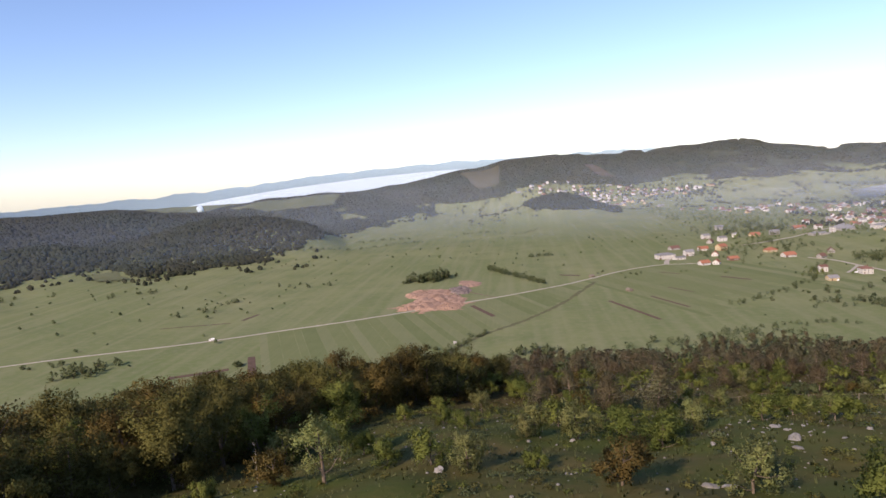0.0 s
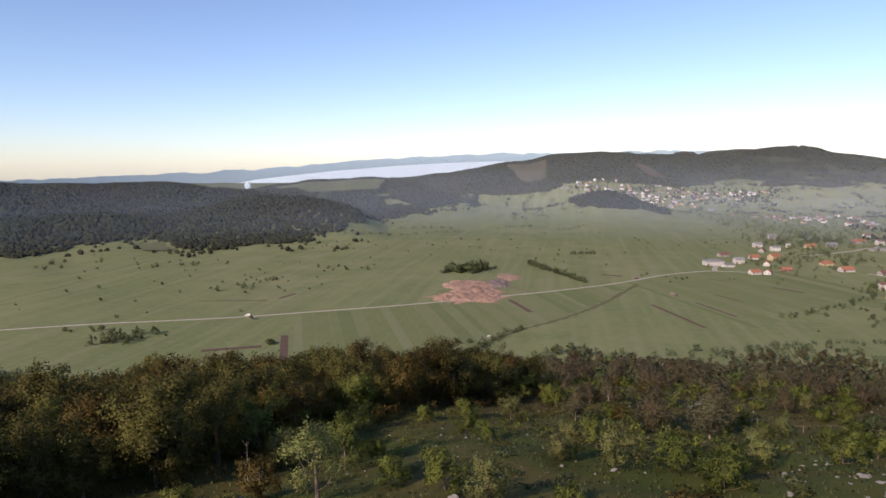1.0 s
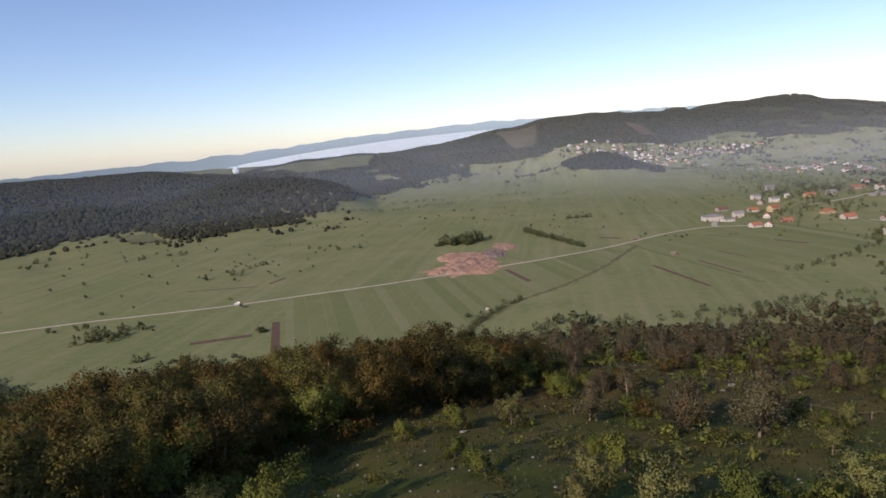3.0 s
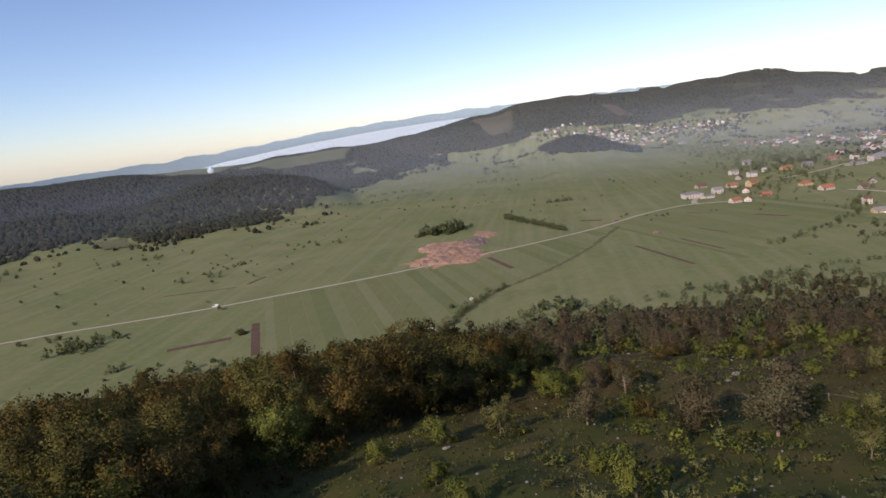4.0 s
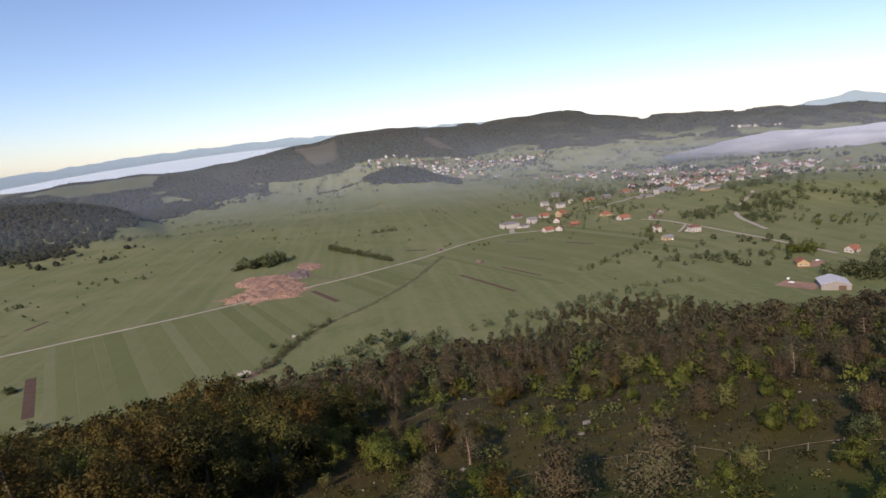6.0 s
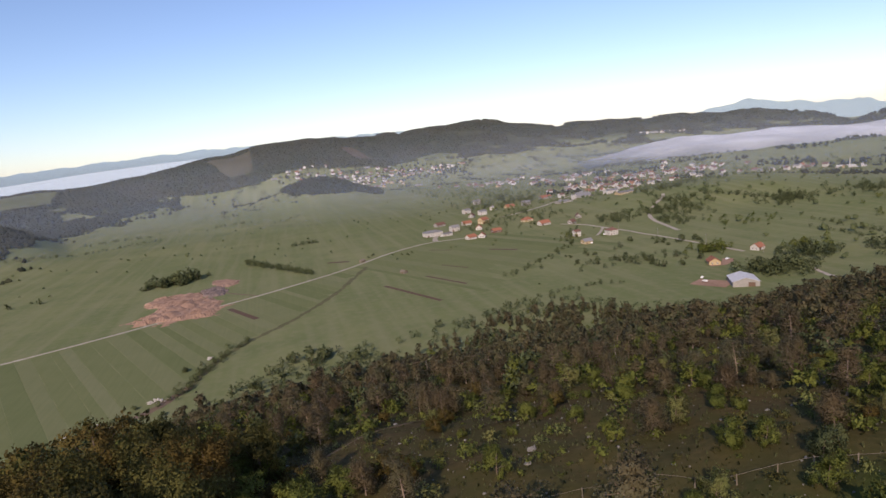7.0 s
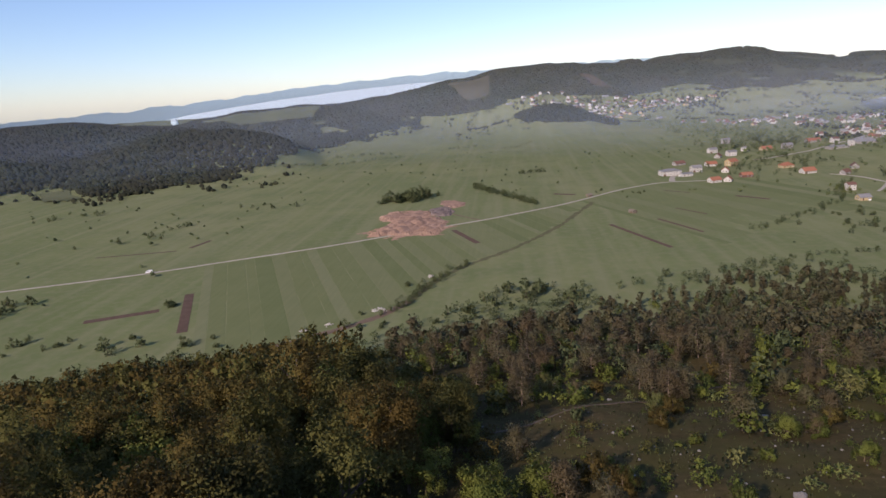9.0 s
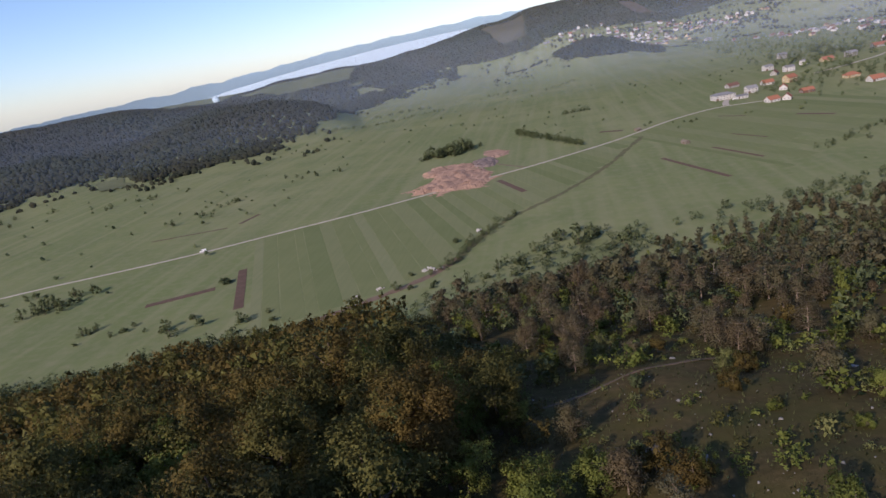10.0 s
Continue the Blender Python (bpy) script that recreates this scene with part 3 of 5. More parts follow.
# ---- far off: mountains, fog, mist ----
def arc_sheet(name, az0, az1, dist, bottom, top_of, material, label, category, step=0.5, rows=6, bulge=0.0):
    az = np.arange(az0, az1 + step, step)
    v = []
    for a in az:
        t = float(top_of(a))
        for k in range(rows):
            q = k / (rows - 1)
            d = dist - bulge * math.sin(3.1416 * q) + bulge * q * 1.5
            v.append((d * math.sin(radians(a)), d * math.cos(radians(a)), bottom + (t - bottom) * q))
    i, j = np.meshgrid(np.arange(len(az) - 1), np.arange(rows - 1), indexing="ij")
    f = np.stack([i * rows + j, (i + 1) * rows + j, (i + 1) * rows + j + 1, i * rows + j + 1], -1).reshape(-1, 4)
    return tagged(new(name, array_mesh(name, np.array(v), f, material, True)), label, category, kind="structure")


def crest(az, z, rough, seed):
    return lambda a: np.interp(a, az, z) + rough * (wobble(a * 100, a * 31, 300, seed) + 0.6 * wobble(a * 100, a * 31, 110, seed + 1) + 0.3 * wobble(a * 100, a * 31, 45, seed + 2))


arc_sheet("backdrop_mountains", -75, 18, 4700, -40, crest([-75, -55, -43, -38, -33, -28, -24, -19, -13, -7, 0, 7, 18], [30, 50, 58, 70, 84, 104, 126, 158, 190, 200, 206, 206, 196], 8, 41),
          M_RANGE, "long mountain range far off, tinted pale blue for haze", "mountain range", 0.2, 8)
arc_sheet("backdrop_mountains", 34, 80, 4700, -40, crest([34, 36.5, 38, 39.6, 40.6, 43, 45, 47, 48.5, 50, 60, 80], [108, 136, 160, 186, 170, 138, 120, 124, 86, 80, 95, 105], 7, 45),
          M_RANGE, "peaked mountain far off, tinted pale blue for haze", "mountain range", 0.2, 8)


def fog_sheet(name, az0, az1, r0, r1, z0, swell, material, label, seed, edge=0.15, low=0.25, taper=0.0, side=0.1, lift=0.0):
    """The upper side of a fog layer: a wavy sheet whose rim dips."""
    u, A = np.meshgrid(np.linspace(0, 1, 40), np.radians(np.linspace(az0, az1, 120)), indexing="ij")
    w = (np.degrees(A) - az0) / (az1 - az0)
    near = r0 + taper * (1 - smooth(0, 0.34, w)) * (r1 - r0)
    R = near + (r1 - near) * u
    x, y = R * np.sin(A), R * np.cos(A)
    rim = smooth(0, edge, u) * smooth(0, edge, 1 - u) * smooth(0, side, w) * smooth(0, edge, 1 - w)
    z = (z0 + lift * u) * (low + (1 - low) * rim) + swell * (wobble(x, y, 300, seed) + 0.5 * wobble(x, y, 110, seed + 1)) * rim
    v = np.stack([x, y, z], -1).reshape(-1, 3)
    i, j = np.meshgrid(np.arange(39), np.arange(119), indexing="ij")
    f = np.stack([i * 120 + j, i * 120 + j + 1, (i + 1) * 120 + j + 1, (i + 1) * 120 + j], -1).reshape(-1, 4)[:, ::-1]
    return tagged(new(name, array_mesh(name, v, f, material, True)), label, "fog", kind="structure")


def build_fog_sea():
    """The white sea of fog that lies against the far range and sinks towards the ridges."""
    R, A = np.meshgrid(np.linspace(4300, 4660, 16), np.linspace(-62, 4, 120), indexing="ij")
    rise = np.interp(A, [-62, -40, -31, -27, -23, -19, -14, -9, 4], [-3.4, -2.4, -1.55, -0.98, -0.54, -0.22, 0.12, 0.33, 0.45])
    z = 116.5 + np.tan(np.radians(rise)) * R - 0.25 * (4660 - R) + 1.5 * wobble(A * 90, R * 0.3, 300, 51)
    x, y = R * np.sin(np.radians(A)), R * np.cos(np.radians(A))
    i, j = np.meshgrid(np.arange(15), np.arange(119), indexing="ij")
    f = np.stack([i * 120 + j, i * 120 + j + 1, (i + 1) * 120 + j + 1, (i + 1) * 120 + j], -1).reshape(-1, 4)[:, ::-1]
    tagged(new("fog_sea", array_mesh("fog_sea", np.stack([x, y, z], -1).reshape(-1, 3), f, M_SEA, True)), "white sea of fog lying behind the ridges", "fog", kind="structure")


build_fog_sea()
fog_sheet("fog_bank", 20, 76, 1560, 2300, 33, 5, M_FOG, "white fog bank lying along the valley", 53, 0.3, 0.0, 0.45, 0.3, 31.0)
for near in (1000, 1300, 1650, 2030):
    arc_sheet("valley_haze", -85, 80, near, -6, lambda a: 262.0, M_HAZE, "thin bluish morning haze over the valley", "haze", 2.0, 8)
arc_sheet("village_mist", 6, 46, 1790, -5, lambda a: -4 + 86.0 * float(smooth(6, 14, a)), M_VEIL, "drifting bluish mist above the far village", "mist", 1.0, 8)
for near in (1080, 1330):
    arc_sheet("forest_mist", -85, 80, near, -5, lambda a: 132.0, M_LOWMIST, "bluish mist lying low between the hills", "mist", 2.0, 6)


def build_clearing(left, right, r0, r1, material, label):
    """An open patch on the flank of a ridge; left and right give its azimuths at the lower and the upper edge."""
    q, u = np.meshgrid(np.linspace(0, 1, 36), np.linspace(0, 1, 36), indexing="ij")
    R = r0 + (r1 - r0) * q + 14 * wobble(u * 300, q * 90, 120, 93) * np.where((q == 0) | (q == 1), 1, 0)
    lo, hi = left[0] + (left[1] - left[0]) * q, right[0] + (right[1] - right[0]) * q
    A = lo + (hi - lo) * u + 0.12 * wobble(R, u * 60, 90, 92)
    x, y = R * np.sin(np.radians(A)), R * np.cos(np.radians(A))
    v = np.stack([x, y, height(x, y) + 1.2], -1).reshape(-1, 3)
    i, j = np.meshgrid(np.arange(35), np.arange(35), indexing="ij")
    f = np.stack([i * 36 + j, i * 36 + j + 1, (i + 1) * 36 + j + 1, (i + 1) * 36 + j], -1).reshape(-1, 4)[:, ::-1]
    tagged(new("clearing", array_mesh("clearing", v, f, material, True)), label, "meadow", kind="structure")


M_CLEARING = plain("dry_clearing", (0.060, 0.057, 0.034), (0.095, 0.086, 0.051), 0.02, 0.95, 0.3)
M_HIGH_MEADOW = plain("high_meadow", (0.079, 0.095, 0.045), (0.122, 0.132, 0.066), 0.012, 0.95, 0.3)
M_BARE_SLOPE = plain("bare_slope", (0.062, 0.050, 0.034), (0.090, 0.068, 0.046), 0.02, 0.95, 0.3)
# azimuths of the sides (foot, top) and the distances of foot and top
CLEARINGS = [((-4.1, -5.9), (-1.8, -1.9), 2020, 2200, M_CLEARING, "dry grassy clearing in the wood on the ridge"),
             ((-23.0, -27.0), (-17.2, -16.2), 1900, 2125, M_HIGH_MEADOW, "pale green meadow along the crest of a low ridge"),
             ((6.6, 5.2), (8.6, 6.6), 2030, 2130, M_BARE_SLOPE, "bare reddish slope in the wood on the ridge"),
             ((-37.6, -37.8), (-35.2, -36.0), 1020, 1105, M_HIGH_MEADOW, "bright meadow running into the dark forest")]
for row in CLEARINGS:
    build_clearing(*row)


# ---- woods and bushes ----
def inside(poly, x, y):
    ok = np.zeros(np.shape(x), bool)
    n = len(poly)
    for i in range(n):
        (x0, y0), (x1, y1) = poly[i], poly[(i + 1) % n]
        ok ^= ((y0 > y) != (y1 > y)) & (x < (x1 - x0) * (y - y0) / (y1 - y0 + 1e-9) + x0)
    return ok


def scatter(rs, box, spacing, keep):
    """Points about that far apart in a box (x0, x1, y0, y1), where keep(x, y) says so."""
    x0, x1, y0, y1 = box
    gx, gy = np.meshgrid(np.arange(x0, x1, spacing), np.arange(y0, y1, spacing), indexing="ij")
    x = gx.ravel() + rs.uniform(-0.48, 0.48, gx.size) * spacing
    y = gy.ravel() + rs.uniform(-0.48, 0.48, gx.size) * spacing
    m = keep(x, y)
    return np.stack([x[m], y[m]], -1)


def template(name, label, category, group, data, bark, leaves, trunk_label=""):
    """A kind of tree or bush: its words and the two meshes that all of the kind share."""
    (tv, tf), (cv, cf, cn) = data
    return name, label, category, group, array_mesh("trunk", tv, tf, bark, True), array_mesh("crown", cv, cf, leaves, True, cn), trunk_label


def many(name, kinds, spots, sizes, rs, label, category, stretch=(0.85, 1.2)):
    """A joined stand of distant trees: each one is a small copy of one of the kinds."""
    pick = rs.randint(0, len(kinds), len(spots))
    vs, fs, ns, o = [], [], [], 0
    for i, (material, v, f, n) in enumerate(kinds):
        sel = np.where(pick == i)[0]
        if not len(sel):
            continue
        a, s = rs.uniform(0, 6.28, len(sel)), sizes[sel]
        zs, p = s * rs.uniform(*stretch, len(sel)), spots[sel]
        h, c, w = height(p[:, 0], p[:, 1]), np.cos(a)[:, None], np.sin(a)[:, None]
        x = (v[None, :, 0] * c - v[None, :, 1] * w) * s[:, None] + p[:, :1]
        y = (v[None, :, 0] * w + v[None, :, 1] * c) * s[:, None] + p[:, 1:]
        z = v[None, :, 2] * zs[:, None] + h[:, None]
        vs.append(np.stack([x, y, z], -1).reshape(-1, 3))
        if n is not None:
            ns.append(np.stack([n[None, :, 0] * c - n[None, :, 1] * w, n[None, :, 0] * w + n[None, :, 1] * c, np.broadcast_to(n[None, :, 2], x.shape)], -1).reshape(-1, 3))
        fs.append((f[None] + (np.arange(len(sel)) * len(v))[:, None, None]).reshape(-1, f.shape[1]) + o)
        o += len(v) * len(sel)
    if vs:
        tagged(new(name, array_mesh(name, np.concatenate(vs), np.concatenate(fs), kinds[0][0], bool(ns), np.concatenate(ns) if ns else None)), label, category, kind="stuff")


def clump_shape(seed, low=0.0, lobes=3):
    """A ragged small crown about 1 m high and wide, for woods far off."""
    rs = np.random.RandomState(seed)
    bm = bmesh.new()
    for k in range(lobes):
        c = Vector((rs.uniform(-0.22, 0.22), rs.uniform(-0.22, 0.22), 0.38 + 0.17 * k + low))
        b = bmesh.ops.create_icosphere(bm, subdivisions=1, radius=0.34 - 0.05 * k)["verts"]
        for w in b:
            w.co = c + w.co * rs.uniform(0.65, 1.3)
    bmesh.ops.triangulate(bm, faces=bm.faces)
    bm.normal_update()
    bmesh.ops.delete(bm, geom=[q for q in bm.faces if q.normal.z < -0.35], context="FACES")
    bm.verts.index_update()
    v = np.array([w.co[:] for w in bm.verts])
    f = np.array([[w.index for w in q.verts] for q in bm.faces])
    bm.free()
    return v, f, None


OAKWOOD = [(-85, -34), (-46, -8), (-31, 12), (-29, 30), (-30, 44), (-24, 58), (-15, 74), (-5, 92), (-5, 104), (-17, 127), (-31, 155), (-43, 180), (-58, 215), (-85, 258), (-120, 280), (-160, 280), (-205, 258), (-255, 245), (-330, 262), (-360, 40), (-170, -70)]
PINEWOOD = [(6, 112), (-9, 132), (-24, 160), (-36, 196), (-40, 235), (-26, 285), (4, 322), (40, 352), (90, 378), (140, 402), (180, 396), (215, 352), (255, 315), (290, 275), (330, 190), (220, 60), (130, 30), (84, 52), (58, 72), (46, 92), (42, 116), (30, 122)]


def off_path(p):
    """Distance in plan from the stretch of land that the flight crosses."""
    return np.hypot(p[:, 0] - 2, p[:, 1] - np.clip(p[:, 1], -40, 45))


def build_woods():
    rs = np.random.RandomState(77)
    oak_rows = ((8.2, 6.0, "budding oak with bronze-brown young leaves on the slope"), (7.0, 5.2, "rounded budding oak with golden-brown leaves on the slope"),
                (9.4, 5.6, "tall budding oak with thin bronze-brown crown"), (6.4, 5.4, "low spreading oak with olive-brown young leaves"),
                (8.0, 5.0, "upright oak with olive-green young leaves"), (7.4, 6.0, "broad oak with yellow-green young leaves"))
    green_rows = ((5.6, 4.4, "fresh green broad-leaved tree among oaks"), (4.4, 4.0, "small round fresh green tree on the slope"))
    pine_rows = ((6.6, 5.2, "sparse old pine with reddish-brown needles"), (5.4, 4.8, "broad low pine with dull brown-green needles"),
                 (7.4, 4.6, "tall thin pine with bare lower trunk"), (4.6, 4.0, "small dull green pine on the stony slope"))
    bush_rows = ((2.6, 2.6, M_GREEN, "bright green rounded bush on the grassy slope"), (3.4, 2.8, M_PALE, "pale yellow-green budding shrub on the slope"),
                 (1.7, 2.2, M_GREEN, "low fresh green bush in the grass"), (3.0, 2.6, M_OAK, "bronze-brown budding shrub on the slope"), (2.2, 2.4, M_DARKBUSH, "dark green juniper-like bush on the slope"))

    def oaks_of(per, leaf):
        return [template("oak_tree", lab, "tree", "trees of the oak wood", broadleaf(100 + i, h, w, 100, per, leaf, 0.08), M_BARK, M_OLIVE if i in (3, 4, 5) else M_OAK) for i, (h, w, lab) in enumerate(oak_rows)]

    def greens_of(per, leaf):
        return [template("leafy_tree", lab, "tree", "green trees of the slope", broadleaf(200 + i, h, w, 80, per, leaf, 0.05), M_BARK, M_GREEN) for i, (h, w, lab) in enumerate(green_rows)]

    def pines_of(per, leaf):
        return [template("pine_tree", lab, "tree", "pines of the slope", pine(300 + i, h, w, per, leaf, 8), M_PINE_BARK, M_NEEDLE, "pale grey-brown pine trunk") for i, (h, w, lab) in enumerate(pine_rows)]

    def bushes_of(per, leaf):
        return [template("bush", lab, "bush", "bushes of the slope", broadleaf(400 + i, h, w, 50, per, leaf, 0.02, 6), M_BARK, mm) for i, (h, w, mm, lab) in enumerate(bush_rows)]

    # finer leaves on those that stand nearest to the flight
    fine_oaks, oaks = oaks_of(92, 0.115), oaks_of(46, 0.15)
    fine_greens, greens = greens_of(90, 0.10), greens_of(28, 0.18)
    fine_pines, pines = pines_of(30, 0.13), pines_of(9, 0.22)
    fine_bushes, bushes = bushes_of(72, 0.080), bushes_of(20, 0.14)
    # cheap forms for the rest of the woods
    far_oak = [(M_OAK, *broadleaf(500 + i, 1.0, 0.84, 64, 8, 0.054, 0.04)[1]) for i in range(4)]
    far_olive = [(M_OLIVE, *broadleaf(510 + i, 1.0, 0.84, 64, 8, 0.054, 0.04)[1]) for i in range(3)]
    far_green = [(M_GREEN, *broadleaf(520 + i, 1.0, 0.85, 48, 4, 0.075, 0.03)[1]) for i in range(2)]
    far_pine = [(M_NEEDLE, *pine(540 + i, 1.0, 0.66, 4, 0.074, 5)[1]) for i in range(4)]
    far_dark = [(M_DARKBUSH, *broadleaf(560 + i, 1.0, 0.90, 48, 4, 0.078, 0.02)[1]) for i in range(3)]

    # oak wood
    p = scatter(rs, (-360, 0, -70, 285), 5.0, lambda x, y: inside(OAKWOOD, x, y) & (x > -1.35 * (y + 62)))
    p = p[np.argsort(off_path(p))]
    p = p[np.hypot(p[:, 0] - 2, p[:, 1] + 10) > 30]
    near, rest = p[:290], p[290:]
    for i, (x, y) in enumerate(near):
        leafy, oaky = (fine_greens, fine_oaks) if i < 105 else (greens, oaks)
        kind = leafy if rs.rand() < 0.22 else oaky
        stand(kind[rs.randint(len(kind))], x, y, rs.uniform(0, 6.28), rs.uniform(0.85, 1.5), 0.1)
    edge = rs.rand(len(rest))
    for kind, lo, hi in ((far_oak, 0.0, 0.44), (far_olive, 0.44, 0.74)):
        s = (edge >= lo) & (edge < hi)
        many("oak_wood", kind, rest[s], rs.uniform(5.0, 10.5, s.sum()), rs, "budding brown and olive oak wood covering the lower slope", "wood")
    s = (edge >= 0.74) & (edge < 0.86)
    many("oak_wood", far_green, rest[s], rs.uniform(4, 6.5, s.sum()), rs, "fresh green trees within the oak wood", "wood")
    s = edge >= 0.86
    many("oak_wood", far_dark, rest[s], rs.uniform(5, 8, s.sum()), rs, "dark conifers within the oak wood", "wood")
    hem = scatter(rs, (-70, 5, -10, 190), 2.3, lambda x, y: (inside(OAKWOOD, x - 4, y) | inside(OAKWOOD, x - 2, y + 4)) & ~inside(OAKWOOD, x + 5, y) & (rs.rand(len(x)) < 0.55) & (y > 14))
    many("wood_edge", [(M_OAK, *broadleaf(590 + i, 1.0, 1.1, 40, 8, 0.07, 0.0, 5)[1]) for i in range(3)], hem, rs.uniform(1.2, 3.0, len(hem)), rs, "low budding scrub along the edge of the oak wood", "scrub")
    # dark rim of the wood at the foot of the slope
    foot = scatter(rs, (-330, -30, 200, 300), 4.6, lambda x, y: inside(OAKWOOD, x, y - 10) & ~inside(OAKWOOD, x, y + 22))
    many("foot_wood", far_dark, foot, rs.uniform(4, 7.5, len(foot)), rs, "dark green wood edge at the foot of the slope", "wood")

    # pine slope
    thick = lambda x, y: 0.75 * smooth(105, 185, y) + 0.12 * smooth(40, 70, x) - 0.45 * smooth(270, 330, y) + 0.16 + 0.35 * wobble(x, y, 45, 61)
    p = scatter(rs, (-45, 335, 40, 405), 3.9, lambda x, y: inside(PINEWOOD, x, y) & (rs.rand(len(x)) < thick(x, y)))
    p = p[np.argsort(off_path(p))]
    u = rs.rand(len(p)) + 0.22 * smooth(190, 120, p[:, 1])
    pin, grn, drk = p[u < 0.60], p[(u >= 0.60) & (u < 1.0 - 0.16 * smooth(120, 190, p[:, 1]))], p[(u >= 1.0 - 0.16 * smooth(120, 190, p[:, 1])) & (u < 1.06)]
    for i, (x, y) in enumerate(pin[:225]):
        stand((fine_pines if i < 50 else pines)[rs.randint(4)], x, y, rs.uniform(0, 6.28), rs.uniform(0.5, 1.05), 0.1)
    many("pine_wood", far_pine, pin[225:], rs.uniform(3.4, 6.8, len(pin[225:])), rs, "dull brown-green pine wood on the slope", "wood")
    for x, y in grn[:75]:
        stand(bushes[rs.choice([0, 1, 2, 3], p=[0.5, 0.15, 0.25, 0.1])], x, y, rs.uniform(0, 6.28), rs.uniform(0.8, 1.5), 0.05)
    many("scrub", far_green, grn[75:], rs.uniform(2.5, 4.5, len(grn[75:])), rs, "fresh green scrub between the pines", "scrub")
    many("pine_wood", far_dark, drk, rs.uniform(3.0, 6.0, len(drk)), rs, "dark conifers between the pines", "wood")
    # lower rim of the pine slope: dark trees and bushes thinning into the meadow
    rim = scatter(rs, (-60, 330, 240, 450), 6.0, lambda x, y: inside(PINEWOOD, x, y - 26) & ~inside(PINEWOOD, x, y) & (rs.rand(len(x)) < 0.55))
    many("foot_wood", far_dark, rim, rs.uniform(2.5, 6.0, len(rim)), rs, "dark bushes along the foot of the pine slope", "scrub")

    # low green growth between the pines
    low = [(M_GREEN, *broadleaf(580 + i, 1.0, 1.1, 30, 4, 0.11, 0.0, 5)[1]) for i in range(3)]
    q = scatter(rs, (-45, 260, 60, 330), 4.2, lambda x, y: inside(PINEWOOD, x, y) & (wobble(x, y, 38, 65) > -0.35) & (rs.rand(len(x)) < 0.34 + 0.2 * smooth(170, 130, y)))
    many("undergrowth", low, q, rs.uniform(1.3, 3.4, len(q)), rs, "fresh green undergrowth between the pines", "undergrowth")
    # scattered dark bushes between the slope's foot and the ditch
    apron = [(-112, 286), (-76, 312), (-44, 342), (-28, 358), (-9, 383), (44, 402), (40, 350), (-22, 288), (-58, 236), (-80, 262)]
    q = scatter(rs, (-115, 48, 232, 405), 5.0, lambda x, y: inside(apron, x, y) & (rs.rand(len(x)) < 0.42 + 0.3 * wobble(x, y, 30, 67)))
    many("foot_wood", far_dark, q, rs.uniform(1.8, 5.0, len(q)), rs, "scattered dark bushes between slope and ditch", "scrub")
    # grassy upper slope with bushes
    open_ = lambda x, y: 0.08 * smooth(66, 44, y) + 0.05 + 0.16 * wobble(x, y, 30, 63)
    p = scatter(rs, (-30, 120, 2, 122), 4.6, lambda x, y: ~inside(OAKWOOD, x, y) & ~inside(PINEWOOD, x, y) & ~((x < 5) & (y > 22) & (y < 76)) & (rs.rand(len(x)) < open_(x, y)) & (np.hypot(x - 2, y - np.clip(y, -40, 12)) > 9))
    p = p[np.argsort(off_path(p))][:150]
    for i, (x, y) in enumerate(p):
        k = rs.choice(5, p=[0.32, 0.26, 0.16, 0.16, 0.10])
        stand((fine_bushes if i < 90 else bushes)[k], x, y, rs.uniform(0, 6.28), rs.uniform(0.6, 1.35), 0.05)
    # scattered pines and scrub on the heath
    spare = np.array([(28, 104), (3, 61), (9, 75), (14, 57), (21.5, 55)], float)
    q = scatter(rs, (4, 82, 58, 132), 5.0, lambda x, y: ~inside(OAKWOOD, x, y) & (rs.rand(len(x)) < 0.12 + 0.30 * smooth(26, 46, x) + 0.45 * smooth(108, 122, y)) & ~((x < 31) & (y > 70) & (y < 108) & (rs.rand(len(x)) < 0.7)))
    q = q[np.min(np.hypot(q[:, None, 0] - spare[:, 0], q[:, None, 1] - spare[:, 1]), 1) > 3.5]
    for x, y in q:
        if rs.rand() < 0.36:
            stand(fine_pines[rs.randint(4)], x, y, rs.uniform(0, 6.28), rs.uniform(0.5, 0.95), 0.1)
        else:
            stand(fine_bushes[rs.choice([0, 1, 2, 3, 4], p=[0.3, 0.14, 0.3, 0.1, 0.16])], x, y, rs.uniform(0, 6.28), rs.uniform(0.5, 1.2), 0.05)
    # single trees that stand out
    for x, y, k, s in ((-13, 55.5, 0, 1.3), (0, 80, 0, 1.7), (38, 48.5, 2, 1.5), (51, 84, 0, 1.0), (48, 80, 2, 0.9), (21, 98.5, 2, 0.6), (-18, 48, 0, 1.1), (-7, 60, 1, 1.3), (-7, 32.5, 0, 1.0), (2, 26, 1, 1.3), (5, 35, 0, 1.4), (6.5, 22, 1, 1.5), (12, 23.5, 0, 1.5), (20, 27, 1, 1.3), (15, 21, 0, 1.4), (-12, 10.5, 0, 1.1), (-7.5, 8.5, 0, 1.3), (-4, 7, 1, 1.2), (8, -1, 3, 1.4), (16.3, -3, 1, 1.3), (22.7, -7, 0, 1.5), (-21, 5.5, 3, 1.2), (1, 23.5, 1, 0.9), (14.6, 17.5, 0, 1.4), (40, 56, 0, 1.1), (1.9, 8, 2, 1.0), (-17.2, 21, 0, 1.2), (-10.6, 39, 0, 1.0), (3, 43, 2, 1.1), (30, 58, 0, 0.9), (24, 42, 1, 0.9), (33, 33, 0, 1.1)):
        stand(fine_bushes[k], x, y, x, s, 0.05)
